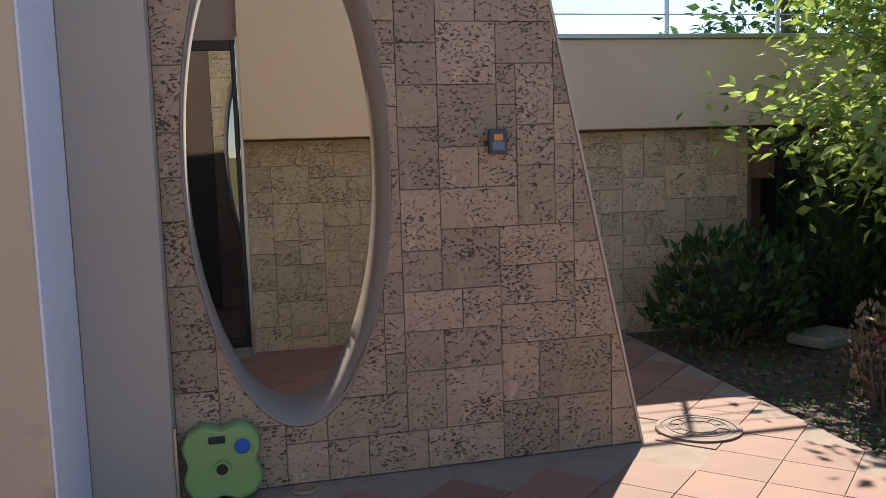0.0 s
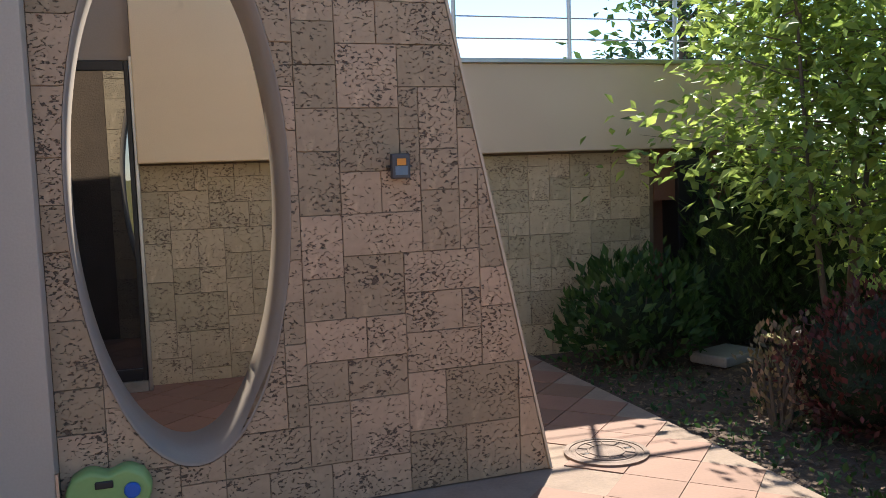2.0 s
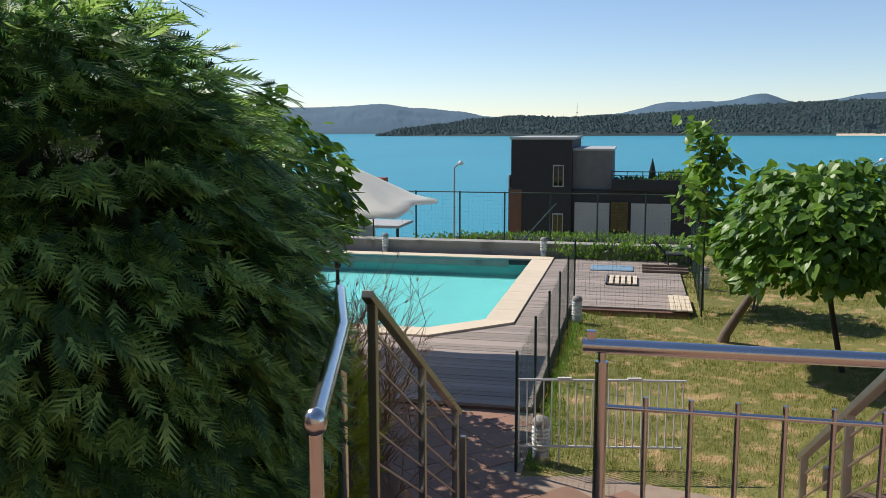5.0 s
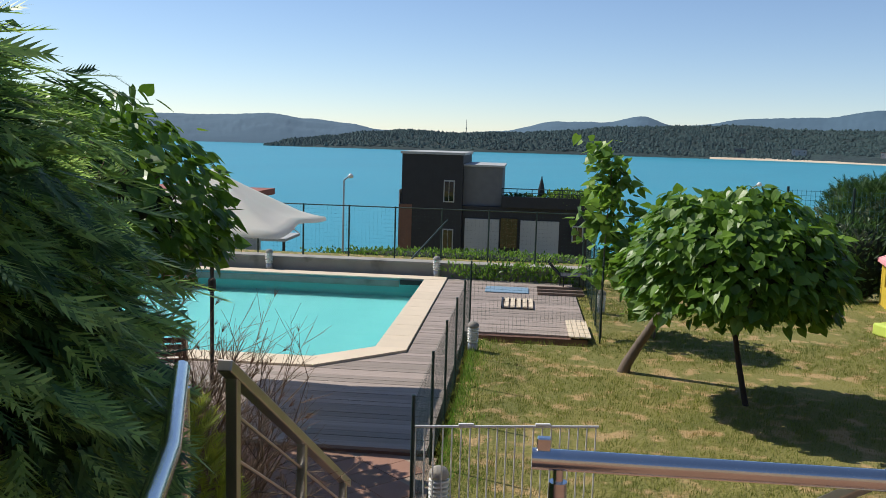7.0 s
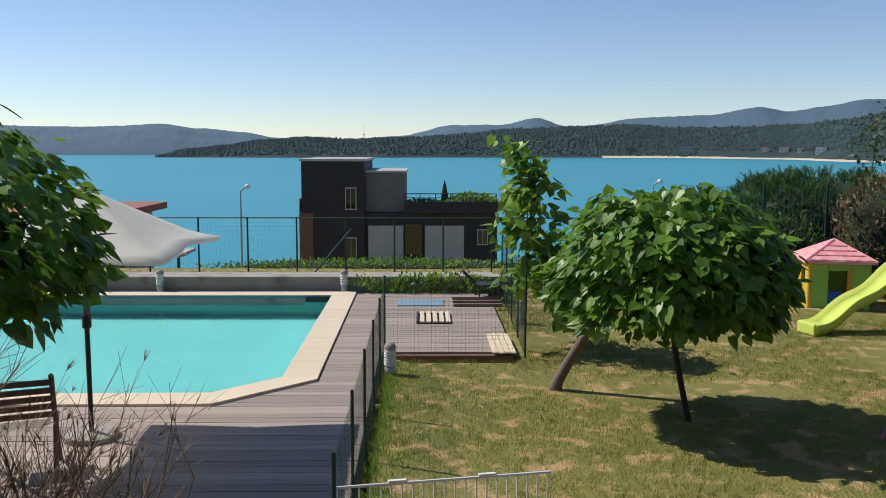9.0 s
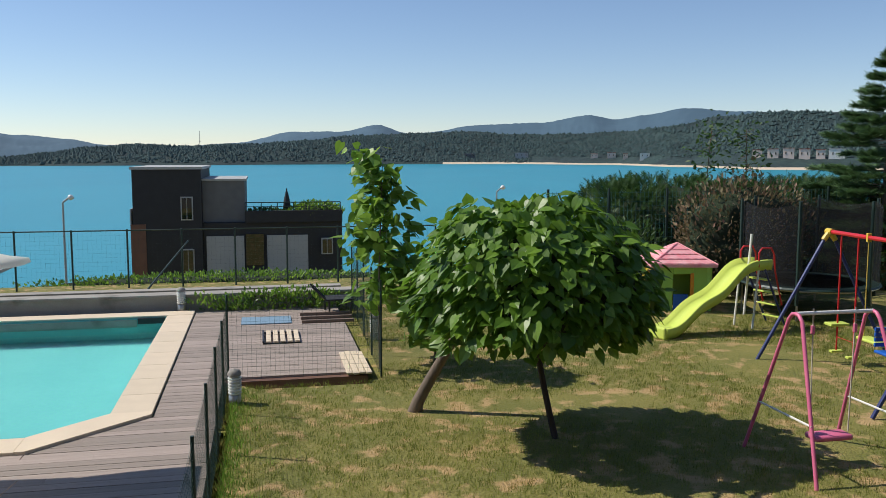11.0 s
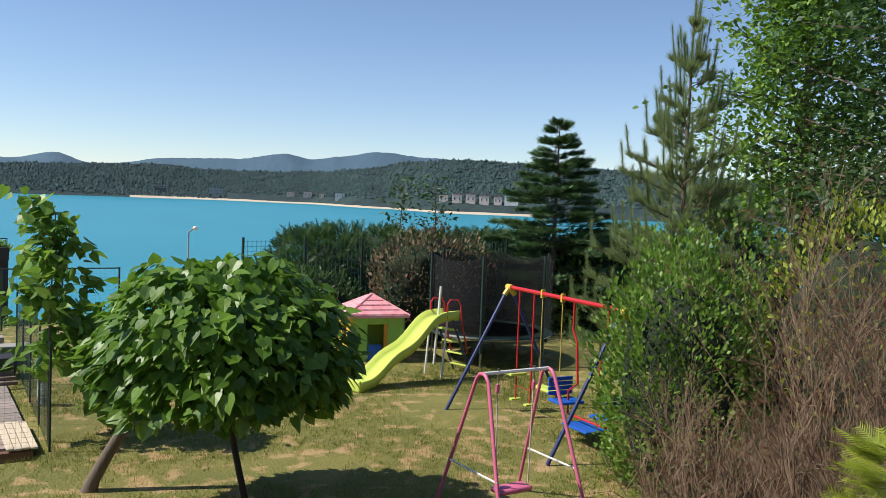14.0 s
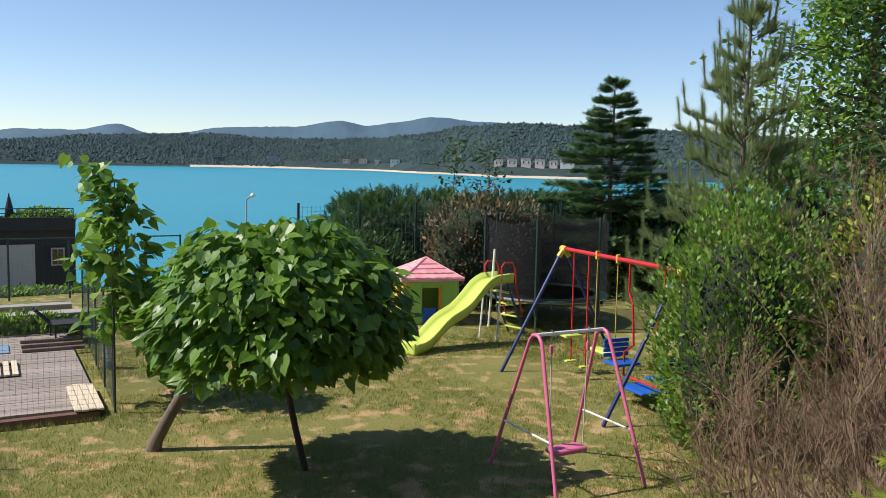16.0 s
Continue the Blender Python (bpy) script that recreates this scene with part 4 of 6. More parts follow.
def conifer(name, u, v, z, height, spread, tiers, label, mat, shape, size, tuft_up, gap, per=26, seed=1, droop=0.12, trunk=0.07, start=0.08, candle=0.0):
    """Whorled branches on a straight stem, each set with needle sprays."""
    e = empty(name, at(u, v, z), label, "tree")
    rs = np.random.RandomState(seed)
    bm, bb = bmesh.new(), bmesh.new()
    pipe(bm, [(0, 0, -0.1), (0.02, 0.01, height * 0.5), (0, 0, height)], [trunk, trunk * 0.6, 0.012], 8)
    part("trunk", bm, BARK, e, "", True)
    P, D, N = [], [], []
    for t in range(tiers):
        k = start + (1 - start) * (t / tiers) ** (1.0 + 0.15 * gap)
        zc = height * k
        reach = spread * (1 - k) ** 1.0 + 0.1 * spread * (1 - k) ** 0.5
        for b in range(7 if k < 0.8 else 5):
            a = b * 2 * math.pi / (7 if k < 0.8 else 5) + t * 0.7 + rs.uniform(-0.2, 0.2)
            L = reach * rs.uniform(0.75, 1.1)
            d = np.array([math.cos(a), math.sin(a), tuft_up * 0.5 - droop * (1 - k)])
            o = np.array([0, 0, zc + rs.uniform(-0.9, 0.9) * height / tiers])
            limb(bb, o, o + d * L, 0.022 * (1 - k) + 0.006, 0.004, 0.02, 4, 3)
            m = max(4, int(per * (0.35 + L / spread)))
            kk = np.sqrt(rs.uniform(0.04, 1.0, m))[:, None]
            side = np.array([-math.sin(a), math.cos(a), 0])
            w = rs.uniform(-1, 1, m)[:, None] * 0.28 * L * (1.1 - kk)
            P.append(o + d * L * kk + side * w + rs.normal(0, 0.02, (m, 3)))
            D.append(d + side * np.sign(w) * 0.55 + np.array([0, 0, tuft_up]) + rs.normal(0, 0.18, (m, 3)))
            N.append(np.tile([0, 0, 1.0], (m, 1)) + rs.normal(0, 0.45, (m, 3)))
            for f, q in ((1.0, 1.0), (0.7, 0.7)) if candle else ():
                rise = np.linspace(0, candle * q * (0.6 + 0.6 * k), 9)[:, None]
                P.append(o + d * L * f + rise * np.array([[0.12 * d[0], 0.12 * d[1], 1.0]]))
                D.append(np.array([0.1 * d[0], 0.1 * d[1], 1.0]) + rs.normal(0, 0.05, (9, 3)))
                N.append(rs.normal(0, 1, (9, 3)))
    P.append(np.array([[0, 0, height * 0.97]] * 4)), D.append(np.array([[0.3, 0, 1], [-0.3, 0, 1], [0, 0.3, 1], [0, 0, 1.0]])), N.append(rs.normal(0, 1, (4, 3)))
    tagged(part("branchwork", bb, BARK, e), kind="stuff")
    P, D, N = np.concatenate(P), np.concatenate(D), np.concatenate(N)
    crown("needles", shape, P, D, N, rs.uniform(size * 0.7, size * 1.2, len(P)), mat, e)
    return e


def dead_shrub(u, v, z, h, spread, n, label, seed, rust=0, lean=(0, 0), fine=3):
    """A dead conifer: dense bare twigs that fork and fork again."""
    e = empty("dead_shrub", at(u, v, z), label, "shrub")
    rs = np.random.RandomState(seed)
    V, F, tips = [], [], []

    def twig(a, b, r0, r1):
        d = b - a
        x = np.cross(d, [0.3, 0.5, 0.8])
        x /= np.linalg.norm(x) + 1e-9
        y = np.cross(d, x)
        y /= np.linalg.norm(y) + 1e-9
        i = len(V)
        for c, r in ((a, r0), (b, r1)):
            for q in range(3):
                t = q * 2.0944
                V.append(c + (x * math.cos(t) + y * math.sin(t)) * r)
        for q in range(3):
            F.append((i + q, i + (q + 1) % 3, i + 3 + (q + 1) % 3, i + 3 + q))

    def grow(a, d, L, r, depth):
        b = a + d * L
        twig(a, b, r, r * 0.6)
        if depth == 0:
            tips.append((b, d))
            return
        for _ in range(3 if depth > 1 else fine):
            nd = d + rs.normal(0, 0.42, 3) + np.array([0, 0, 0.14])
            nd /= np.linalg.norm(nd)
            grow(a + d * L * rs.uniform(0.3, 1.0), nd, L * rs.uniform(0.42, 0.78), r * 0.6, depth - 1)

    for i in range(n):
        a = rs.uniform(0, 2 * math.pi)
        r = spread * math.sqrt(rs.rand())
        o = np.array([r * 0.7 * math.cos(a), r * 0.7 * math.sin(a), 0.0])
        d = np.array([r * 0.35 * math.cos(a) / max(h, 0.1) + lean[0], r * 0.35 * math.sin(a) / max(h, 0.1) + lean[1], 1.0]) + rs.normal(0, 0.08, 3)
        d /= np.linalg.norm(d)
        k = math.sqrt(max(0.12, 1 - (r / spread) ** 2 * 0.75))
        grow(o, d, h * 0.40 * k * rs.uniform(0.7, 1.1), 0.010, 4)
    tagged(raw("twig_mass", V, F, DEAD, e, "bare grey-brown twigs"), kind="stuff")
    if rust:
        pick = rs.choice(len(tips), min(rust, len(tips)), False)
        P = np.array([tips[i][0] for i in pick])
        D = np.array([tips[i][1] for i in pick])
        crown("dry_needles", TUFT, P, D + rs.normal(0, 0.2, P.shape), rs.normal(0, 1, P.shape), rs.uniform(0.035, 0.08, len(P)), RUST, e, "rust-brown dry needles")
    return e


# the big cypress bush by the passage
big = bush("cypress_bush", 4.05, 2.19, -0.05, 0.8, 0.75, 1.84, 7000, spray_shape(5, 0.05, -0.3), 0.11, THUJA_SHADE, "large dense dark green cypress bush beside the passage", "bush", up=0.25, core=0.84, zmin=-0.85, amp=0.2, droop=0.12, freq=3.0, flat=0.25)


def boughs(parent, count, per, radii, cz, seed, zmin=-0.75, mat=THUJA_LIT, label="feathery outer sprays, sunlight put into their bright green"):
    """Layered fans of feathery sprays that stand out from the bush, one bough beside the next."""
    rs = np.random.RandomState(seed)
    S = sphere_points(count, zmin)[rs.permutation(count)]
    k = lumps(S, 3.0, 0.2, 1.0) * lumps(S, 9.3, 0.14, 8.0) * rs.uniform(0.95, 1.07, count)
    C = S * np.array(radii) * k[:, None] + np.array([0, 0, cz])
    flat = S * np.array([1, 1, 0.35])
    flat /= np.linalg.norm(flat, axis=1, keepdims=True) + 1e-6
    side = np.stack([-flat[:, 1], flat[:, 0], np.zeros(count)], 1)
    side /= np.linalg.norm(side, axis=1, keepdims=True) + 1e-6
    a = rs.uniform(-1, 1, (count, per))
    b = rs.uniform(0, 1, (count, per))
    w = rs.uniform(0.13, 0.23, (count, 1))
    pos = C[:, None, :] + side[:, None, :] * (a * w)[..., None] + flat[:, None, :] * (0.23 * b * (1 - 0.5 * abs(a)))[..., None]
    pos[..., 2] += rs.normal(0, 0.014, (count, per)) - 0.05 * b - 0.05 * a * a + rs.uniform(-0.3, 0.3, (count, 1)) * a * w
    D = flat[:, None, :] + side[:, None, :] * (a * 0.8)[..., None] + rs.normal(0, 0.22, (count, per, 3)) + np.array([0, 0, -0.35])
    N = rs.normal(0, 0.3, (count, per, 3)) + np.array([0, 0, 0.8]) + flat[:, None, :] * 0.75
    pos, D, N = pos.reshape(-1, 3), D.reshape(-1, 3), N.reshape(-1, 3)
    keep = pos[:, 2] > 0.03
    crown("outer_spray", spray_shape(5, 0.05, -0.3), pos[keep], D[keep], N[keep], rs.uniform(0.07, 0.15, len(pos))[keep], mat, parent, label)


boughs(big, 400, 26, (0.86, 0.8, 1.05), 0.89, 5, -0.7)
boughs(big, 230, 24, (0.85, 0.79, 1.04), 0.89, 15, -0.8, THUJA_SHADE, "feathery lower sprays, shade put into their darker green")
second = bush("cypress_bush", 5.35, 2.95, -0.35, 0.75, 0.8, 2.1, 3000, spray_shape(5, 0.05, -0.22), 0.14, THUJA_SHADE, "dark green cypress bush behind the large one", "bush", up=0.25, core=0.82, seed=5, droop=0.1, flat=0.25)
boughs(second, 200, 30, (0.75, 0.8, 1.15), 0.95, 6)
bush("cypress_bush", 5.3, 1.75, -0.5, 0.42, 0.34, 1.1, 900, SPRAY, 0.13, YELLOW, "small yellow-green conifer beside the steps", "bush", up=0.6, core=0.6, seed=8)
dead_shrub(6.0, 2.15, -0.9, 1.6, 0.5, 55, "dead brown shrub with bare twigs by the handrail", 3, rust=300)
dead_shrub(6.6, 2.4, -1.1, 3.1, 0.6, 34, "tall dead conifer with bare grey twigs", 5, rust=350)
dead_shrub(5.45, 2.3, -0.4, 3.6, 0.22, 9, "tall bare dead sapling rising over the bush", 9, fine=6)
dead_shrub(6.3, 1.98, -1.0, 2.4, 0.45, 48, "dead brown conifer, bare twigs between the green bushes", 12, rust=160)

bush("cypress_bush", 4.75, 1.62, -0.3, 0.3, 0.26, 0.85, 700, LEAF, 0.06, YELLOW, "low yellow-green shrub at the head of the steps", "bush", up=0.6, core=0.5, seed=19)

# planting behind the path
leafy_tree("garden_tree", 5.0, 5.5, -0.05, 3.7, 1.6, 0.3, 8000, LEAF, 0.12, LANCE, "slender garden tree with pale lance-shaped leaves", 3, 0.03, 84, 3.0, 0.35)
leafy_tree("garden_tree", 6.3, 4.8, -0.1, 3.9, 1.7, 0.15, 7500, LEAF, 0.10, LANCE, "leafy young garden tree in dappled light", 2, 0.03, 56, 4.1, 0.35)
leafy_tree("broadleaf_tree", 9.6, 8.3, -1.4, 7.2, 2.6, 0.3, 6500, LEAF, 0.15, DEEP, "tall dark leafy tree behind the garden", 1, 0.11, 80, 5.3, 0.2)
leafy_tree("broadleaf_tree", 7.6, 11.5, -0.5, 6.4, 2.6, 0.2, 5000, LEAF, 0.16, DEEP, "tall dark leafy tree beyond the terrace", 1, 0.11, 70, 6.2, 0.2)
bush("laurel_bush", 3.75, 6.45, -0.05, 0.6, 0.42, 0.85, 900, LEAF, 0.115, DEEP, "dark broad-leaved laurel against the stone wall", "bush", up=0.55, core=0.6, zmin=-0.6, amp=0.3)
bush("yew_bush", 5.0, 6.75, -0.05, 0.5, 0.35, 1.5, 900, SPRAY, 0.15, DEEP, "dark upright yew in the shade", "bush", up=0.75, core=0.8, seed=6)
bush("yew_bush", 5.8, 6.5, -0.05, 0.7, 0.5, 1.7, 1200, SPRAY, 0.16, DEEP, "dark shaded yew below the terrace", "bush", up=0.7, core=0.8, seed=7)
bush("barberry_bush", 4.3, 4.35, -0.05, 0.62, 0.6, 0.78, 2300, SMALL, 0.055, RED, "low dark red barberry bush", "bush", up=0.5, core=0.82, amp=0.3, group="red barberries", seed=2)
bush("barberry_bush", 5.2, 4.0, -0.08, 0.7, 0.6, 0.85, 2300, SMALL, 0.055, RED, "low dark red barberry bush", "bush", up=0.5, core=0.82, amp=0.3, group="red barberries", seed=3)
bush("barberry_bush", 3.72, 4.62, -0.05, 0.2, 0.22, 0.62, 420, SMALL, 0.05, PINK_LEAF, "pink-tipped barberry sprig catching the sun", "bush", up=0.7, core=0, amp=0.4, seed=4)
bush("photinia_bush", 4.95, 3.9, 0.3, 0.26, 0.26, 1.5, 330, LEAF, 0.13, BLUSH, "young shrub with yellow and red tipped leaves", "bush", up=0.6, core=0, amp=0.3, seed=9)
stepping = solo("stepping_stone", boxes(((0, 0, -0.06), (0.5, 0.35, 0.03)), bevel=0.02), CONCRETE, at(4.3, 6.0, 0.0, 20), "flat grey stepping stone in the bed", "stone")

# ground cover along the bed edge
P = np.stack([RNG.uniform(3.06, 3.95, 900), RNG.uniform(2.3, 6.8, 900), RNG.uniform(-0.06, 0.02, 900)], 1)
cover_plants = crown("ground_cover", SMALL, P, rnd(900, 0.6) + np.array([0, 0, 0.6]), rnd(900, 0.5) + np.array([0, 0, 1.0]), RNG.uniform(0.025, 0.065, 900), DEEP, None)
cover_plants.matrix_basis = G
tagged(cover_plants, "low green ground cover in dry soil along the path", "plants", kind="stuff")
P = np.stack([RNG.uniform(3.04, 4.4, 1800), RNG.uniform(2.0, 6.8, 1800), RNG.uniform(-0.075, -0.045, 1800)], 1)
litter = crown("leaf_litter", SMALL, P, rnd(1800, 1.0) * np.array([1, 1, 0.25]), rnd(1800, 0.3) + np.array([0, 0, 1.0]), RNG.uniform(0.02, 0.055, 1800), DEAD, None)
litter.matrix_basis = G
tagged(litter, "dry brown fallen leaves on the soil", "leaves", kind="stuff")

# the two ball-headed trees
CAT = G.inverted() @ Vector((12.63, 0.36, 0))
ball_catalpa(CAT.x, CAT.y, -1.4, 1.25, (0.12, 0.25), 1.15, 1.56, 3300, "ball-headed catalpa with big glossy heart-shaped leaves on the lawn", True, 270, 0.8)
ball_catalpa(9.5, 4.27, -1.4, 2.0, (0, 0), 1.28, 2.2, 2600, "ball-headed catalpa beside the pool deck", False, 0, 0.8)
prop = G.inverted() @ Vector((13.61, 1.92, 0))
pr = solo("leaning_trunk", piped((((0, 0, -0.1), (-0.03, -0.06, 0.12), (-0.06, -0.22, 0.42), (-0.12, -0.46, 0.85), (-0.2, -0.7, 1.25)), [0.095, 0.072, 0.062, 0.055, 0.04]), seg=9), BARK, at(prop.x, prop.y, -1.4),
          "thick leaning grey trunk under the leafy dome", "trunk", smooth=True)
leafy_tree("sapling", 15.75, -1.0, -1.4, 3.05, 0.42, 0.35, 520, HEART, 0.165, BRIGHT, "tall thin sapling with drooping bright green leaves", 1, 0.022, 22, 2.2, 0.7, top=0.3)
leafy_tree("sapling", 15.9, -1.75, -1.4, 1.9, 0.6, 0.2, 260, HEART, 0.18, BRIGHT, "leafy young sapling by the wire fence", 2, 0.02, 20, 3.3, 0.5)

# hedges and trees round the playground
bush("cypress_hedge", 24.5, -9.5, -1.9, 1.3, 2.2, 2.75, 5200, SPRAY, 0.28, DEEP, "clipped dark cypress hedge behind the play area", "hedge", core=0.9, zmin=-0.7, amp=0.1, seed=11, boxy=0.6, group="hedge behind the play area")
bush("cypress_hedge", 23.8, -13.2, -1.9, 1.3, 2.3, 2.75, 5200, SPRAY, 0.28, DEEP, "clipped dark cypress hedge behind the play area", "hedge", core=0.9, zmin=-0.7, amp=0.1, seed=12, boxy=0.6, group="hedge behind the play area")
bush("shrub_mass", 22.2, -16.5, -1.9, 1.6, 2.8, 3.0, 3200, LEAF, 0.2, BRIGHT, "loose bright green shrubs behind the trampoline", "bush", core=0.88, amp=0.25, seed=13)
bush("blossom_bush", 20.6, -9.4, -1.4, 0.8, 1.6, 2.45, 2600, LEAF, 0.12, PINK_LEAF, "tall shrub with pink and rust-coloured leaves", "bush", core=0.82, amp=0.3, seed=14)
bush("shrub_mass", 20.9, -6.4, -1.4, 0.7, 1.2, 1.6, 1500, LEAF, 0.13, DEEP, "green shrubs along the wire fence", "bush", core=0.82, amp=0.3, seed=15)
for k, (du, dv, h) in enumerate(((21.4, -9.0, 3.9), (21.2, -9.7, 3.8))):
    leafy_tree("slender_tree", du, dv, -1.4, h, 0.42, 0.55, 260, LEAF, 0.13, DEEP, "thin twin-topped tree above the hedge", 1, 0.025, 22, 1.4 + k, 0.0, top=0.5)
conifer("fir_tree", 22.0, -13.9, -1.6, 5.5, 2.8, 24, "dark fir with a sparse tiered top", FIR, NEEDLES, 0.27, 0.3, -0.6, 190, 4, 0.25, 0.09)
conifer("pine_tree", 13.2, -9.1, -1.4, 5.8, 1.75, 15, "soft-needled pine with upright new shoots", PINE, TUFT, 0.17, 0.8, 0.6, 58, 6, 0.0, 0.06, 0.08, 0.4)
leafy_tree("birch_tree", 14.2, -13.1, -1.4, 8.5, 2.4, 0.12, 22000, SMALL, 0.13, BRIGHT, "large birch with small fluttering leaves", 1, 0.12, 150, 7.1, 0.4)
leafy_tree("birch_tree", 10.6, -10.8, -1.4, 8.0, 2.4, 0.15, 14000, SMALL, 0.12, DEEP, "dark leafy tree at the garden's edge", 1, 0.11, 90, 8.1, 0.4)
bush("shrub_mass", 11.2, -7.05, -1.5, 0.86, 0.95, 2.78, 8500, SMALL, 0.075, BRIGHT, "dense green shrub with small glossy leaves", "bush", core=0.72, amp=0.28, seed=16, up=0.55)
bush("shrub_mass", 12.6, -9.6, -1.5, 1.3, 1.3, 3.2, 3200, SMALL, 0.09, BRIGHT, "tall dense green shrub", "bush", core=0.74, amp=0.28, seed=17, up=0.55)
bush("shrub_mass", 10.0, -8.6, -1.4, 1.2, 1.2, 3.3, 2600, SMALL, 0.09, YELLOW, "shrub with yellow-green young leaves", "bush", core=0.74, amp=0.28, seed=18, up=0.55)
dead_shrub(8.6, -5.05, -1.3, 2.7, 1.25, 70, "wide dead conifer hedge, bare grey-brown twigs", 21, rust=1800, fine=3)
dead_shrub(7.3, -4.35, -1.1, 2.5, 0.9, 34, "dead conifer, bare grey-brown twigs", 22, rust=200, fine=3)
dead_shrub(7.8, -5.0, -1.2, 5.2, 0.6, 24, "tall dead conifer with rust-brown needles", 23, rust=2200)
conifer("young_fir", 6.0, -2.4, -0.6, 1.55, 0.45, 8, "young fir with bright yellow-green tips", YELLOW, NEEDLES, 0.17, 0.2, 0.5, 60, 8, 0.0, 0.02)

# lawn: tufts of blades over the sheet
n = 105000
pu, pv = RNG.uniform(8.7, 21.0, n), RNG.uniform(-9.5, 1.1, n)
keep = ~((pu > 15.15) & (pv > -0.8))
keep &= np.array([noise.noise(Vector((a * 0.7, b * 0.7, 4.0))) > -0.28 + 0.5 * RNG.rand() - 0.25 for a, b in zip(pu, pv)])
pu, pv = pu[keep], pv[keep]
P = np.stack([pu, pv, np.full(len(pu), -1.41)], 1)
BLADES = ([(-0.06, 0, 0), (0.06, 0, 0), (0.2, 1, 0.25), (-0.3, 0, 0.2), (-0.2, 0, 0.2), (-0.5, 0.85, 0.3), (0.2, 0, -0.2), (0.3, 0, -0.2), (0.25, 0.8, -0.5)], [(0, 1, 2), (3, 4, 5), (6, 7, 8)])
g = crown("grass_tufts", BLADES, P, rnd(len(P), 0.22) + np.array([0, 0, 1.0]), rnd(len(P), 1.0) * np.array([1, 1, 0]) + 1e-3, RNG.uniform(0.025, 0.075, len(P)), GRASS, None)
g.matrix_basis = G
tagged(g, "short patchy grass, part green and part dried yellow", "grass", kind="stuff")
n = 1500
pv, pu = 1.02 - RNG.exponential(0.1, n), RNG.uniform(8.6, 15.1, n)
P = np.stack([pu, pv, np.full(n, -1.41)], 1)
g = crown("weeds", BLADES, P, rnd(n, 0.3) + np.array([0, 0, 1.0]), rnd(n, 1.0) * np.array([1, 1, 0]) + 1e-3, RNG.uniform(0.03, 0.11, n), BRIGHT, None)
g.matrix_basis = G
tagged(g, "tall green weeds along the wire fence", "weeds", kind="stuff")

# ---- pool, deck, parasol ----
PZ = -1.3
pool = empty("swimming_pool", G, "turquoise swimming pool with a pale stone coping and cut corner", "pool", kind="structure")
inner = [(19.95, 2.3), (13.95, 2.3), (13.27, 3.0), (13.27, 13.0), (19.95, 13.0)]
bm = bmesh.new()
lo = [bm.verts.new((x, y, -2.55)) for x, y in inner]
hi = [bm.verts.new((x, y, PZ - 0.02)) for x, y in inner]
bm.faces.new(lo)
for i in range(len(inner)):
    bm.faces.new((lo[i], hi[i], hi[(i + 1) % 5], lo[(i + 1) % 5]))
part("basin", bm, POOL, pool, "turquoise tiled basin")
bm = bmesh.new()
bm.faces.new([bm.verts.new((x, y, PZ - 0.16)) for x, y in inner[::-1]])
w = part("water", bm, WATER, pool, "clear still turquoise water")
w.visible_shadow = False
part("skimmer", boxes(((19.9, 2.34, PZ - 0.13), (19.944, 2.8, PZ - 0.03)), bevel=0.004), BLACK_METAL, pool, "dark skimmer slot")
part("waterline_band", boxes(((19.926, 2.82, PZ - 0.3), (19.946, 12.99, PZ - 0.055))), CONCRETE, pool, "grey band above the waterline")


def coping_run(a, b, width, n):
    a, b = Vector((*a, 0)), Vector((*b, 0))
    d = (b - a).normalized()
    ang = math.degrees(math.atan2(d.y, d.x))
    L = (b - a).length / n
    bm = bmesh.new()
    box(bm, (0.003, -width, -0.05), (L - 0.003, 0, 0.0), 0.006)
    me = bpy.data.meshes.new("coping_stone")
    bm.to_mesh(me)
    bm.free()
    me.materials.append(COPING)
    for i in range(n):
        p = a + d * L * i
        shared("coping_stone", me, pool, pose(p.x, p.y, PZ, 0, 0, ang))


coping_run((13.95, 2.3), (19.95, 2.3), 0.45, 8)
coping_run((13.27, 13.0), (13.27, 3.0), 0.45, 12)
c = part("coping_stone", sweep([(13.95, 2.3), (13.95, 1.85), (13.84, 1.85), (12.82, 2.9), (12.82, 3.0), (13.27, 3.0)], PZ - 0.05, PZ + 0.002), COPING, pool)
part("coping_stone", boxes(((19.95, 1.85, PZ - 0.05), (20.35, 13.0, PZ + 0.004)), bevel=0.006), COPING, pool)

deck = empty("deck", G, "weathered grey timber pool deck", "deck", kind="structure")
part("joist", boxes(((10.15, 1.2, -1.7), (12.78, 12.9, -1.36)), ((12.78, 1.2, -1.7), (20.4, 1.83, -1.36)), ((15.25, -0.72, -1.7), (20.4, 1.2, -1.36))), BROWN_WALL, deck)
part("front_board", boxes(((10.1, 1.15, -1.5), (10.14, 12.9, -1.36))), BROWN_WALL, deck)


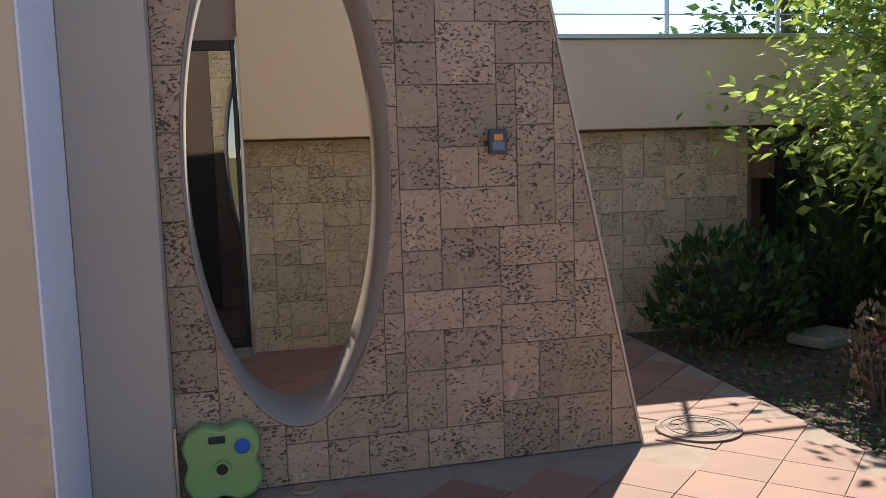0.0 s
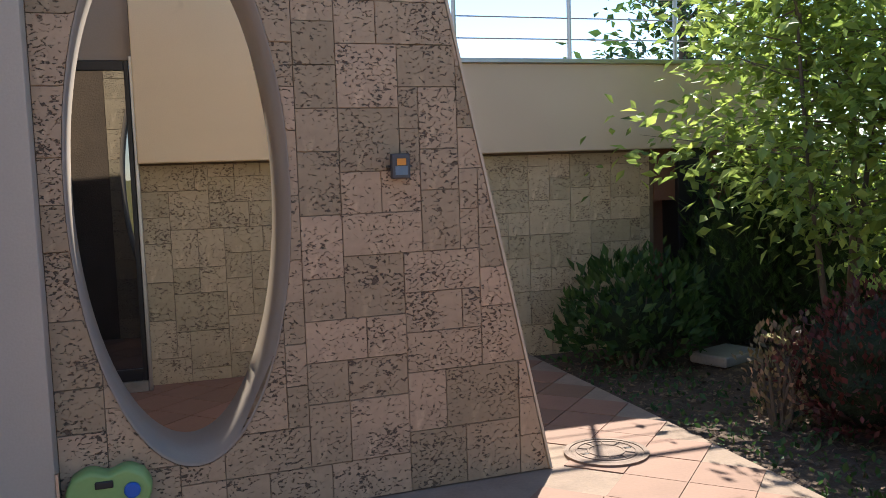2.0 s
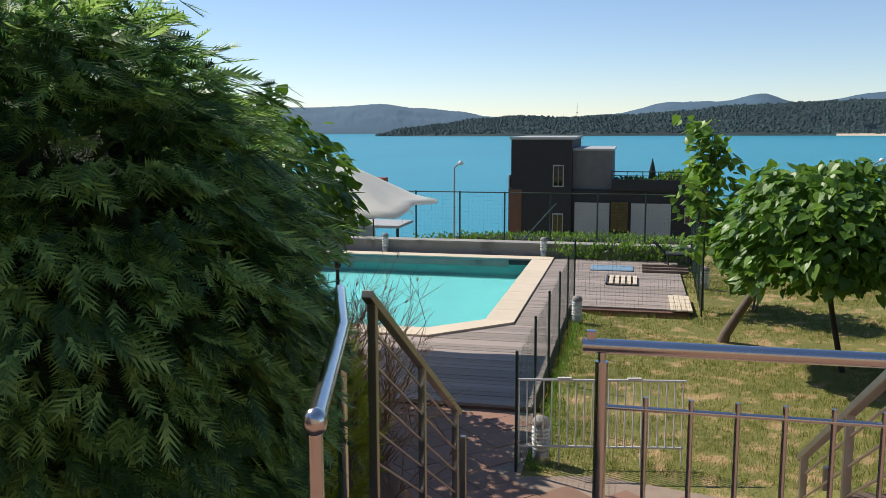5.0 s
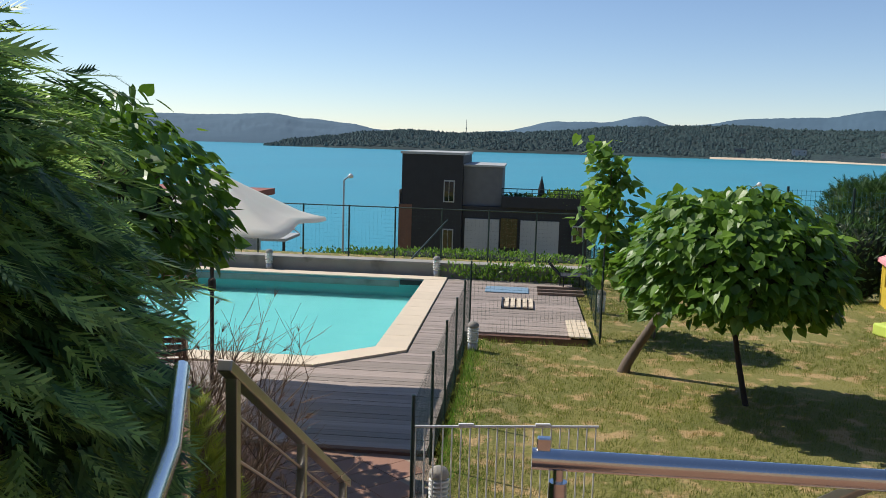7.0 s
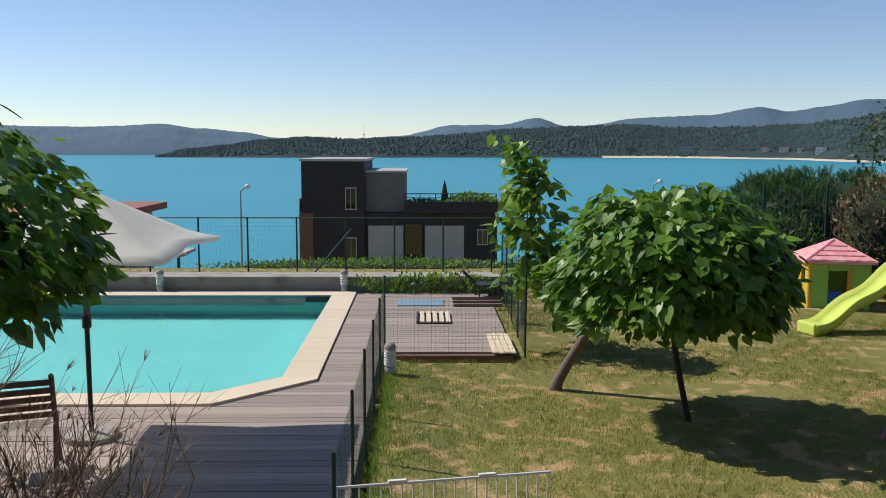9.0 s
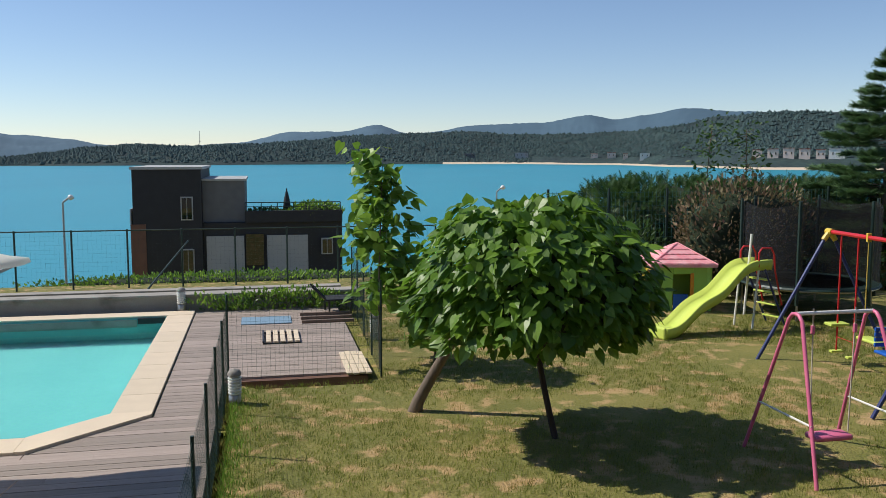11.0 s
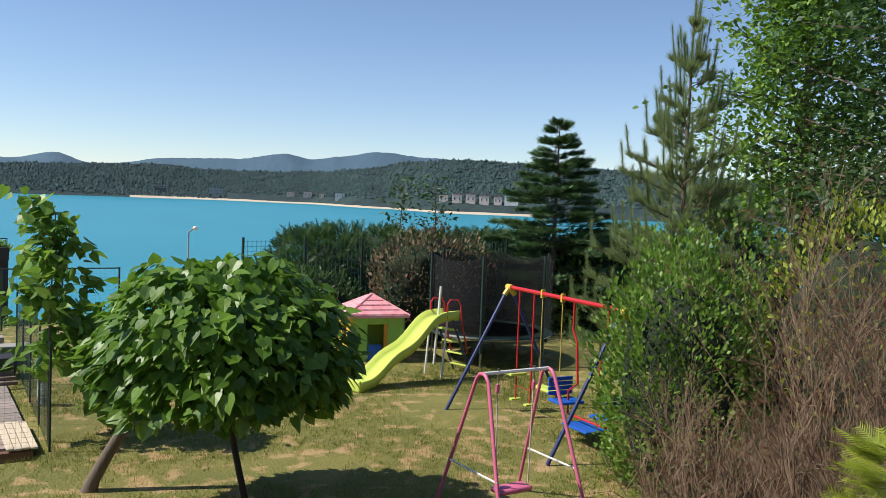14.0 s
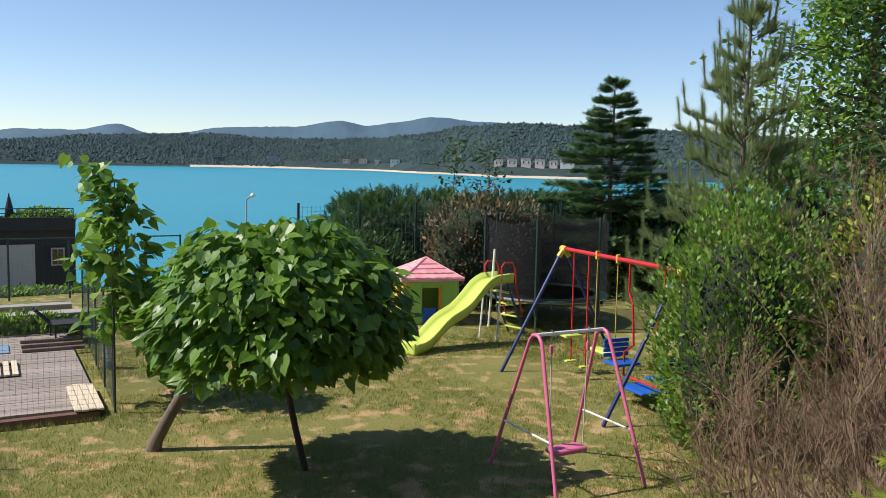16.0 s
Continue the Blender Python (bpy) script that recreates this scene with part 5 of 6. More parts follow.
def planks():
    pitch, gap, meshes = 0.142, 0.007, {}
    rs = random.Random(5)
    i = 0
    while 10.12 + (i + 1) * pitch < 20.45:
        u = 10.12 + i * pitch
        i += 1
        if u > 15.25:
            runs = [(-0.75, 1.84)]
        elif u > 13.8:
            runs = [(1.15, 1.84)]
        elif u > 12.68:
            runs = [(1.15, 1.84 + (13.84 - u + 0.05) * 1.03)]
        else:
            runs = [(1.15, 12.9)]
        for a, b in runs:
            cuts = [a]
            while b - cuts[-1] > 2.6:
                cuts.append(cuts[-1] + rs.uniform(1.3, 2.4))
            cuts.append(b)
            for p, q in zip(cuts, cuts[1:]):
                if p > 8:
                    q = 12.9
                me = meshes.setdefault(round(q - p, 2), None)
                if me is None:
                    bm = bmesh.new()
                    box(bm, (0, 0, -0.03), (pitch - gap, round(q - p, 2) - 0.006, 0))
                    me = bpy.data.meshes.new("plank")
                    bm.to_mesh(me)
                    bm.free()
                    me.materials.append(DECK)
                    meshes[round(q - p, 2)] = me
                shared("plank", me, deck, pose(u, p, PZ - 0.03 + rs.uniform(-0.002, 0.002)))
                if p > 8:
                    break


hatch = empty("deck_hatch", at(17.3, 0.07, PZ - 0.028), "slatted timber hatch lying on the deck", "hatch")
for x in (0.0, 0.82):
    part("bearer", boxes(((x, 0, 0), (x + 0.06, 0.57, 0.02))), BLACK_METAL, hatch)
part("end_board", boxes(((0.0, 0.545, 0.02), (0.88, 0.575, 0.05)), bevel=0.004), BLACK_METAL, hatch)
for k in range(5):
    part("slat", boxes(((0.0, 0.01 + 0.108 * k, 0.02), (0.88, 0.085 + 0.108 * k, 0.045)), bevel=0.004), COPING, hatch)
solo("blue_cover", boxes(((18.9, 0.15, PZ - 0.028), (19.55, 1.0, PZ - 0.01)), bevel=0.005), material("faded_blue_sheet", (0.22, 0.33, 0.42), (0.18, 0.28, 0.37), 0.5, bump=0.1), G, "faded blue flat cover lying on the deck", "cover")
pile = empty("plank_stack", at(15.2, -0.77, PZ - 0.028), "pale loose boards lying at the deck corner", "boards")
for k in range(4):
    part("board", boxes(((0.02 * (k % 2), 0.085 * k, 0), (1.25 + 0.03 * (k % 3), 0.076 + 0.085 * k, 0.025)), bevel=0.004), COPING, pile)
for k in range(3):
    solo("loose_board", boxes(((0, 0, 0), (0.08, 0.9, 0.05)), bevel=0.006), IRON, at(18.85 + 0.36 * k, -0.92, PZ - 0.028), "long brown board resting on the deck", "board", "loose boards on the deck")

par = empty("parasol", at(11.78, 3.83, PZ - 0.03), "white canvas garden parasol on a dark pole", "parasol")
part("base_plate", lathe([(0.26, 0), (0.26, 0.05), (0.05, 0.07)], 24), CONCRETE, par)
part("pole", piped((((0, 0, 0.05), (0, 0, 2.46)), 0.024), seg=10), BLACK_METAL, par)
pj = part("joint", lathe([(0.024, 0), (0.045, 0.02), (0.045, 0.14), (0.024, 0.17)], 12), BLACK_METAL, par)
pj.matrix_basis = pose(0, 0, 1.1)


def canopy():
    bm = bmesh.new()
    n, rings = 48, 8
    rows = [[bm.verts.new((0, 0, 2.5))]]
    for j in range(1, rings + 1):
        k = j / rings
        row = []
        for i in range(n):
            a = 2 * math.pi * i / n
            sq = 1.06 / max(abs(math.cos(a)), abs(math.sin(a))) * (0.93 + 0.07 * abs(math.sin(2 * a)))
            r = sq * k
            sag = 0.05 * k * (0.5 + 0.5 * math.cos(4 * a)) * k + 0.07 * max(0.0, k - 0.8) / 0.2
            row.append(bm.verts.new((r * math.cos(a), r * math.sin(a), 2.5 - 0.66 * k ** 0.97 + sag)))
        rows.append(row)
    low = [bm.verts.new((v.co.x * 1.01, v.co.y * 1.01, v.co.z - 0.045)) for v in rows[-1]]
    for i in range(n):
        bm.faces.new((rows[0][0], rows[1][i], rows[1][(i + 1) % n]))
        bm.faces.new((rows[-1][i], low[i], low[(i + 1) % n], rows[-1][(i + 1) % n]))
    for a, b in zip(rows[1:], rows[2:]):
        for i in range(n):
            bm.faces.new((a[i], b[i], b[(i + 1) % n], a[(i + 1) % n]))
    return bm


part("canopy", canopy(), CANVAS, par, "white canvas canopy with a hanging edge", True)
for k in range(8):
    a = k * math.pi / 4
    part("rib", piped((((0, 0, 2.44), (1.0 * math.cos(a), 1.0 * math.sin(a), 1.82)), 0.008), seg=5), WHITE_METAL, par)


def lounger(u, v, turn):
    e = empty("folding_chair", at(u, v, PZ - 0.03, turn), "small dark folding chair on the deck", "chair")
    part("frame", piped((((0, 0, 0.26), (0.5, 0, 0.26), (0.72, 0, 0.5)), 0.016), (((0, 0.5, 0.26), (0.5, 0.5, 0.26), (0.72, 0.5, 0.5)), 0.016)), BLACK_METAL, e)
    part("sling", boxes(((0.02, 0.02, 0.255), (0.5, 0.48, 0.27))), MAT_BLACK, e)
    part("backrest", piped((((0.5, 0.25, 0.27), (0.72, 0.25, 0.5)), 0.03)), MAT_BLACK, e)
    for x in (0.05, 0.45):
        for y in (0, 0.5):
            part("leg", piped((((x, y, 0.26), (x, y, 0)), 0.014)), BLACK_METAL, e)


lounger(20.15, -0.95, 95)
dc = empty("deck_chair", at(11.0, 4.42, PZ - 0.03, 200), "brown wooden deck chair with a cream cushion", "chair")
for y in (0, 0.55):
    part("side_frame", piped((((0, y, 0), (0.25, y, 0.42), (0.62, y, 0.95)), 0.022), (((0.6, y, 0), (0.3, y, 0.42), (0.0, y, 0.45)), 0.022)), BROWN_WALL, dc)
part("cushion", boxes(((0.02, 0.04, 0.42), (0.34, 0.51, 0.5)), bevel=0.03), CANVAS, dc, "cream seat cushion")
for k in range(5):
    part("back_slat", boxes(((0.36 + 0.055 * k, 0.0, 0.52 + 0.085 * k), (0.385 + 0.055 * k, 0.55, 0.57 + 0.085 * k)), bevel=0.004), BROWN_WALL, dc)

wallp = empty("pool_wall", G, "low stained concrete wall behind the pool", "wall", kind="structure")
part("wall_body", boxes(((20.6, -1.3, -2.5), (20.9, 24, -1.08)), bevel=0.01), CONCRETE, wallp)
part("wall_cap", boxes(((20.56, -1.3, -1.08), (20.94, 24, -1.03)), bevel=0.008), CONCRETE, wallp)
wall2 = empty("lower_wall", G, "second low concrete wall on the terrace below", "wall", kind="structure")
part("wall_body", boxes(((28.0, -1.5, -3.4), (28.3, 40, -2.12)), bevel=0.01), CONCRETE, wall2)
part("wall_cap", boxes(((27.95, -1.5, -2.12), (28.35, 40, -2.06)), bevel=0.008), CONCRETE, wall2)


def bollard(u, v, z):
    e = empty("bollard_light", at(u, v, z), "squat grey louvred bollard light", "bollard light", "bollard lights round the lawn")
    part("base", lathe([(0.075, 0), (0.075, 0.1), (0.065, 0.11)], 18), STEEL_DULL, e, "", True)
    part("lamp_core", lathe([(0.05, 0.1), (0.05, 0.34)], 14), WHITE_METAL, e, "", True)
    for k in range(6):
        p = part("louvre", lathe([(0.05, 0), (0.082, 0.0), (0.08, 0.012), (0.05, 0.02)], 18), WHITE_METAL, e)
        p.matrix_basis = pose(0, 0, 0.13 + 0.036 * k)
    part("cap", lathe([(0.08, 0.345), (0.082, 0.37), (0.06, 0.41), (0.0, 0.43)], 18), CONCRETE, e, "domed grey cap", True)


for row in ((8.85, 0.92, -1.4), (14.42, 0.97, -1.4), (17.65, -1.12, -1.4), (20.47, 2.1, -1.3), (20.47, 5.75, -1.3), (20.47, 9.4, -1.3)):
    bollard(*row)


def wire_fence(u0, v0, u1, v1, posts, height, z, label, step, mat=WIRE, thick=0.0014, post_r=0.014):
    e = empty("wire_fence", at(u0, v0, z), label, "fence")
    du, dv = u1 - u0, v1 - v0
    L = math.hypot(du, dv)
    for k in range(posts):
        f = k / max(1, posts - 1)
        part("post", piped((((du * f, dv * f, -0.1), (du * f, dv * f, height + 0.06)), post_r), seg=7), DARK_METAL, e)
    V, F = [], []

    def strand(a, b):
        i = len(V)
        d = Vector(b) - Vector(a)
        x = d.orthogonal().normalized() * thick
        y = d.cross(x).normalized() * thick
        for c in (Vector(a), Vector(b)):
            for q in (x, y, -x, -y):
                V.append(tuple(c + q))
        for q in range(4):
            F.append((i + q, i + (q + 1) % 4, i + 4 + (q + 1) % 4, i + 4 + q))
    for k in range(int(height / step) + 1):
        strand((0, 0, k * step + 0.02), (du, dv, k * step + 0.02))
    m = int(L / step)
    for k in range(m + 1):
        strand((du * k / m, dv * k / m, 0), (du * k / m, dv * k / m, height))
    raw("wire_mesh", V, F, mat, e, "thin green wire mesh")
    return e


wire_fence(8.55, 1.1, 15.4, 1.08, 6, 1.02, -1.4, "low green wire mesh fence on thin stakes beside the deck", 0.06)
wire_fence(15.4, 1.08, 15.27, -0.9, 2, 1.1, -1.4, "green wire mesh fence across the deck", 0.06)
wire_fence(15.27, -0.9, 20.5, -1.05, 5, 1.25, -1.4, "green wire mesh fence along the lawn", 0.06)
wire_fence(21.75, -5.4, 22.4, -14.0, 7, 2.35, -1.6, "tall green chain-link fence in front of the hedge", 0.1, TEAL, 0.004, 0.03)
far_fence = wire_fence(37.0, -6.0, 37.0, 34.0, 22, 2.1, -3.3, "tall dark wire fence along the lower terrace", 0.16, thick=0.0014, post_r=0.035)
part("top_rail", piped((((0, 0, 2.12), (0, 40, 2.12)), 0.025), seg=6), DARK_METAL, far_fence)
part("brace", piped((((-0.0, 9.3, 1.7), (-6.5, 10.8, -0.1)), 0.03), seg=6), DARK_METAL, far_fence)

gate = empty("safety_gate", at(8.72, 1.12, -1.4, -80), "low white bar fence panel standing on the grass", "fence panel")
for z in (0.18, 0.78):
    part("rail", piped((((0, 0, z), (1.45, 0, z)), 0.011)), WHITE_METAL, gate)
for k in range(21):
    x = 0.02 + k * 0.0705
    part("bar", piped((((x, 0, 0.18 if k % 5 else 0.0), (x, 0, 0.78)), 0.006), seg=6), WHITE_METAL, gate)
for x in (0.35, 0.95):
    part("latch", boxes(((x, -0.015, 0.785), (x + 0.12, 0.015, 0.805)), bevel=0.005), WHITE_METAL, gate)


# ---- house, lamps beyond the garden ----
def seaside_house():
    e = empty("seaside_house", at(57, -4.2, -8.5), "dark flat-roofed modern house above the sea", "house")
    part("wall", boxes(((0, 8.3, 0), (9, 12.2, 9.2)), bevel=0.03), SLATE, e, "charcoal clad tower")
    part("wall", boxes(((0.3, 0, 0), (9, 8.3, 6.0)), bevel=0.03), SLATE, e, "charcoal clad wing")
    part("wall", boxes(((0.6, 5.8, 6.0), (8, 8.3, 8.5)), bevel=0.03), GREY_WALL, e, "set-back grey upper block")
    part("parapet", boxes(((0.0, 0, 6.0), (0.25, 5.8, 6.7)), ((0.25, 0, 6.0), (9, 0.2, 6.7))), SLATE, e, "dark terrace parapet")
    part("roof", boxes(((-0.1, 8.2, 9.2), (9.1, 12.3, 9.35))), PALE_PANEL, e, "thin pale roof edge")
    part("roof", boxes(((0.5, 5.7, 8.5), (8.1, 8.4, 8.62))), PALE_PANEL, e)
    part("brown_wall", boxes(((-0.05, 11.5, 0), (0.3, 12.35, 6.0))), BROWN_WALL, e)
    for y0, y1 in ((2.1, 4.55), (5.9, 8.1)):
        part("panel", boxes(((0.2, y0, 0.5), (0.32, y1, 5.2))), PALE_PANEL, e, "pale grey wall panel")
    part("window", boxes(((0.15, 4.75, 3.4), (0.4, 5.8, 5.3))), DARK_GLASS, e)
    for y, z0, z1 in ((8.9, 6.2, 7.6), (8.9, 3.0, 4.5), (0.7, 4.0, 5.0)):
        win = part("window", boxes(((-0.06, y - 0.1, z0), (0.1, y + 0.6, z1))), PALE_PANEL, e, "pale framed window")
        part("pane", boxes(((-0.09, y - 0.03, z0 + 0.08), (-0.05, y + 0.23, z1 - 0.08)), ((-0.09, y + 0.28, z0 + 0.08), (-0.05, y + 0.53, z1 - 0.08))), DARK_GLASS, win)
    part("railing", piped((((0.1, 0.1, 7.2), (0.1, 5.8, 7.2)), 0.03), (((0.1, 0.1, 6.95), (0.1, 5.8, 6.95)), 0.02), *[(((0.1, 0.1 + 0.95 * k, 6.7), (0.1, 0.1 + 0.95 * k, 7.2)), 0.025) for k in range(7)]), DARK_METAL, e)
    part("glass_rail", boxes(((0.0, 12.3, 6.0), (3.0, 12.36, 6.9))), PALE_PANEL, e)


seaside_house()
bush("roof_hedge", 58.0, -2.6, -2.5, 0.8, 1.6, 1.1, 700, SMALL, 0.25, BRIGHT, "clipped green planting on the roof terrace", "plants", core=0.85, twigs=False)
bush("roof_hedge", 58.0, 0.4, -2.5, 0.6, 1.4, 0.7, 500, SMALL, 0.25, DEEP, "low planting on the roof terrace", "plants", core=0.85, seed=4, twigs=False)
closed = empty("closed_parasol", at(58.2, -0.9, -2.5), "closed dark parasol on the roof terrace", "parasol")
part("pole", piped((((0, 0, 0), (0, 0, 2.0)), 0.04)), BLACK_METAL, closed)
part("canopy", lathe([(0.05, 0.6), (0.24, 0.7), (0.2, 1.2), (0.09, 1.7), (0.02, 1.95)], 12), SLATE, closed, "folded dark canopy", True)

neigh = empty("neighbour_house", at(50, 17.5, -9.0), "grey low house with a red flat roof", "house")
part("wall", boxes(((0, 0, 0), (8, 14, 6.7))), PALE_PANEL, neigh)
part("roof", boxes(((-0.5, -0.8, 6.7), (8.5, 14.5, 7.1))), RED_ROOF, neigh, "red flat roof")
for k in range(4):
    part("window", boxes(((-0.05, 1.0 + 3.2 * k, 3.8), (0.15, 3.0 + 3.2 * k, 5.6))), DARK_GLASS, neigh)
part("balcony", boxes(((-1.2, -1.0, 3.2), (0, 3.0, 3.4))), PALE_PANEL, neigh)
part("balcony_rail", piped((((-1.2, -1.0, 4.3), (-1.2, 3.0, 4.3)), 0.04), (((-1.2, -1.0, 3.8), (-1.2, 3.0, 3.8)), 0.03)), STEEL_DULL, neigh)


def street_lamp(u, v, z, h):
    e = empty("street_lamp", at(u, v, z), "slim white street lamp with a small tilted head", "street lamp", "street lamps above the shore")
    part("pole", piped((((0, 0, 0), (0, 0, h)), [0.06, 0.035])), PALE_PANEL, e)
    part("arm", piped((((0, 0, h), (0, -0.25, h + 0.2)), 0.035)), PALE_PANEL, e)
    p = part("lamp_head", lathe([(0.03, 0), (0.11, 0.04), (0.13, 0.1), (0.07, 0.19), (0, 0.21)], 12), WHITE_METAL, e, "", True)
    p.matrix_basis = pose(0, -0.3, h + 0.1)


street_lamp(40, 8.2, -6.0, 5.7)
street_lamp(44, -10.4, -7.0, 6.8)
bush("lower_hedge", 38.6, 2.0, -4.0, 1.0, 7.5, 0.95, 5200, SMALL, 0.15, BRIGHT, "low green scrub below the wire fence", "hedge", core=0.9, amp=0.3, seed=31, twigs=False)
bush("lower_hedge", 38.6, 15.0, -4.3, 1.0, 5.0, 0.9, 2500, SMALL, 0.16, DEEP, "scrub below the wire fence", "hedge", core=0.9, amp=0.4, seed=32, twigs=False)
bush("wall_weeds", 20.42, 0.3, -1.36, 0.12, 1.3, 0.36, 900, LEAF, 0.1, BRIGHT, "green weeds growing along the concrete wall", "plants", core=0.0, amp=0.5, seed=33, twigs=False, up=0.7)
jetty = empty("shelter", at(46, 12.5, -6.5), "pale flat shelter roof near the water", "shelter")
part("roof", boxes(((0, 0, 2.6), (3, 4.2, 2.75))), PALE_PANEL, jetty)
for y in (0.1, 4.1):
    part("post", piped((((0.1, y, -1), (0.1, y, 2.6)), 0.08)), BLACK_METAL, jetty)

# ---- play area ----
LZ = -1.4
house_toy = empty("playhouse", at(18.9, -7.1, LZ, -103), "green plastic playhouse with a pink tiled roof", "playhouse")
W, Dp, H = 0.5, 0.46, 0.86


def toy_wall(pairs, mat, label):
    return part("wall", boxes(*pairs, bevel=0.012), mat, house_toy, label)


toy_wall([((-W, -0.03, 0), (-0.18, 0.03, H)), ((0.2, -0.03, 0), (W, 0.03, H)), ((-0.18, -0.03, 0.72), (0.2, 0.03, H))], GREEN_PL, "green front wall")
toy_wall([((-W, 2 * Dp - 0.03, 0), (W, 2 * Dp + 0.03, H))], GREEN_PL, "green back wall")
toy_wall([((-W - 0.03, 0, 0), (-W + 0.03, 0.28, H)), ((-W - 0.03, 0.64, 0), (-W + 0.03, 2 * Dp, H)), ((-W - 0.03, 0.28, 0), (-W + 0.03, 0.64, 0.4)), ((-W - 0.03, 0.28, 0.72), (-W + 0.03, 0.64, H))], YELLOW_PL, "yellow side wall with a window")
toy_wall([((W - 0.03, 0, 0), (W + 0.03, 2 * Dp, H))], YELLOW_PL, "yellow side wall")
for x in (-W, W):
    for y in (0, 2 * Dp):
        part("corner_post", piped((((x, y, 0), (x, y, H)), 0.055), seg=10), YELLOW_PL if x < 0 else GREEN_PL, house_toy, "", True)
part("door", boxes(((-0.17, -0.05, 0.02), (0.1, -0.02, 0.34)), bevel=0.01), BLUE_PL, house_toy, "blue half door")
part("door_frame", boxes(((0.15, -0.045, 0), (0.21, 0.035, 0.74)), bevel=0.01), ORANGE_PL, house_toy)
bm = bmesh.new()
ro = [bm.verts.new(p) for p in ((-W - 0.12, -0.14, H), (W + 0.12, -0.14, H), (W + 0.12, 2 * Dp + 0.14, H), (-W - 0.12, 2 * Dp + 0.14, H))]
rt = [bm.verts.new((p.co.x, p.co.y, H + 0.05)) for p in ro]
apex = bm.verts.new((0, Dp, H + 0.4))
bm.faces.new(ro[::-1])
for i in range(4):
    bm.faces.new((ro[i], ro[(i + 1) % 4], rt[(i + 1) % 4], rt[i]))
    bm.faces.new((rt[i], rt[(i + 1) % 4], apex))
roof = part("roof", bm, PINK_PL, house_toy, "faded pink moulded tile roof")
for side in range(4):
    c0 = [Vector((-W - 0.12, -0.14, H + 0.05)), Vector((W + 0.12, -0.14, H + 0.05)), Vector((W + 0.12, 2 * Dp + 0.14, H + 0.05)), Vector((-W - 0.12, 2 * Dp + 0.14, H + 0.05))] if side == 0 else c0
    p, q, ap = c0[side], c0[(side + 1) % 4], Vector((0, Dp, H + 0.4))
    for r in range(4):
        k0 = (r + 0.15) / 4.6
        s, t = p.lerp(ap, k0), q.lerp(ap, k0)
        m = 12
        pts = [s.lerp(t, i / m) + Vector((0, 0, 0.012 * (i % 2))) for i in range(m + 1)]
        part("ridge_wave", piped((pts, 0.013), seg=5), PINK_PL, roof)
    part("hip", piped(((p, ap), 0.02), seg=6), PINK_PL, roof)

slide = empty("slide", at(16.8, -5.6, LZ, -73), "lime plastic wavy slide with a red and blue ladder", "slide")


def chute():
    bm = bmesh.new()
    rows = []
    for i in range(25):
        k = i / 24
        x = 2.38 * k
        q = min(1.0, k / 0.85)
        z = 0.11 + 0.97 * (0.55 * q + 0.45 * q * q * (3 - 2 * q)) - 0.045 * math.sin(q * math.pi * 4) - 0.05 * math.sin(q * math.pi)
        prof = [(-0.2, -0.09), (-0.22, 0.07), (-0.19, 0.09), (-0.16, 0.0), (0.16, 0.0), (0.19, 0.09), (0.22, 0.07), (0.2, -0.09)]
        rows.append([bm.verts.new((x, y, max(0.01, z + dz))) for y, dz in prof])
    for a, b in zip(rows, rows[1:]):
        for i in range(8):
            bm.faces.new((a[i], b[i], b[(i + 1) % 8], a[(i + 1) % 8]))
    bm.faces.new(rows[0]), bm.faces.new(rows[-1][::-1])
    return bm


part("chute", chute(), LIME, slide, "lime green wavy chute", True)
part("foot", boxes(((-0.04, -0.2, 0), (0.16, 0.2, 0.2)), bevel=0.03), LIME, slide)
for y in (-0.2, 0.2):
    part("rail", piped((((2.05, y, 1.05), (2.05, y, 1.3), (2.12, y, 1.37), (2.34, y, 1.36), (2.42, y, 1.25), (2.46, y, 0.95), (2.66, y, 0.35)), 0.016)), RED_METAL, slide)
    part("leg", piped((((2.2, y, 1.0), (2.75, y, 0.0)), 0.02)), BLUE_METAL, slide)
    part("front_leg", piped((((2.05, y, 1.0), (1.95, y, 0.0)), 0.018)), WHITE_METAL, slide)
for k in range(4):
    part("rung", boxes(((2.26 + 0.125 * k, -0.2, 0.8 - 0.23 * k), (2.36 + 0.125 * k, 0.2, 0.83 - 0.23 * k)), bevel=0.008), LIME, slide)
part("pole", piped((((2.02, 0.05, 0.2), (2.08, 0.0, 1.6)), 0.022)), WHITE_METAL, slide)

tr = empty("trampoline", at(18.45, -9.42, LZ), "round trampoline with a black safety net and green poles", "trampoline")
TR = 1.22
part("bed", lathe([(TR - 0.22, 0.58), (TR - 0.22, 0.6), (0, 0.6)], 32), MAT_BLACK, tr)
part("spring_pad", lathe([(TR - 0.25, 0.6), (TR + 0.03, 0.6), (TR + 0.05, 0.57), (TR - 0.25, 0.585)], 40), DARK_METAL, tr, "dark green edge pad")
bm = bmesh.new()
pipe(bm, [(TR * math.cos(i * math.pi / 16), TR * math.sin(i * math.pi / 16), 0.55) for i in range(33)], 0.022, 8)
part("rim", bm, STEEL_DULL, tr, "", True)
bm = bmesh.new()
n = 48
a0 = [bm.verts.new((TR * math.cos(2 * math.pi * i / n), TR * math.sin(2 * math.pi * i / n), 0.6)) for i in range(n)]
a1 = [bm.verts.new((v.co.x, v.co.y, 2.1 - 0.1 * abs(math.sin(3 * (2 * math.pi * i / n - 0.314))))) for i, v in enumerate(a0)]
for i in range(n):
    bm.faces.new((a0[i], a0[(i + 1) % n], a1[(i + 1) % n], a1[i]))
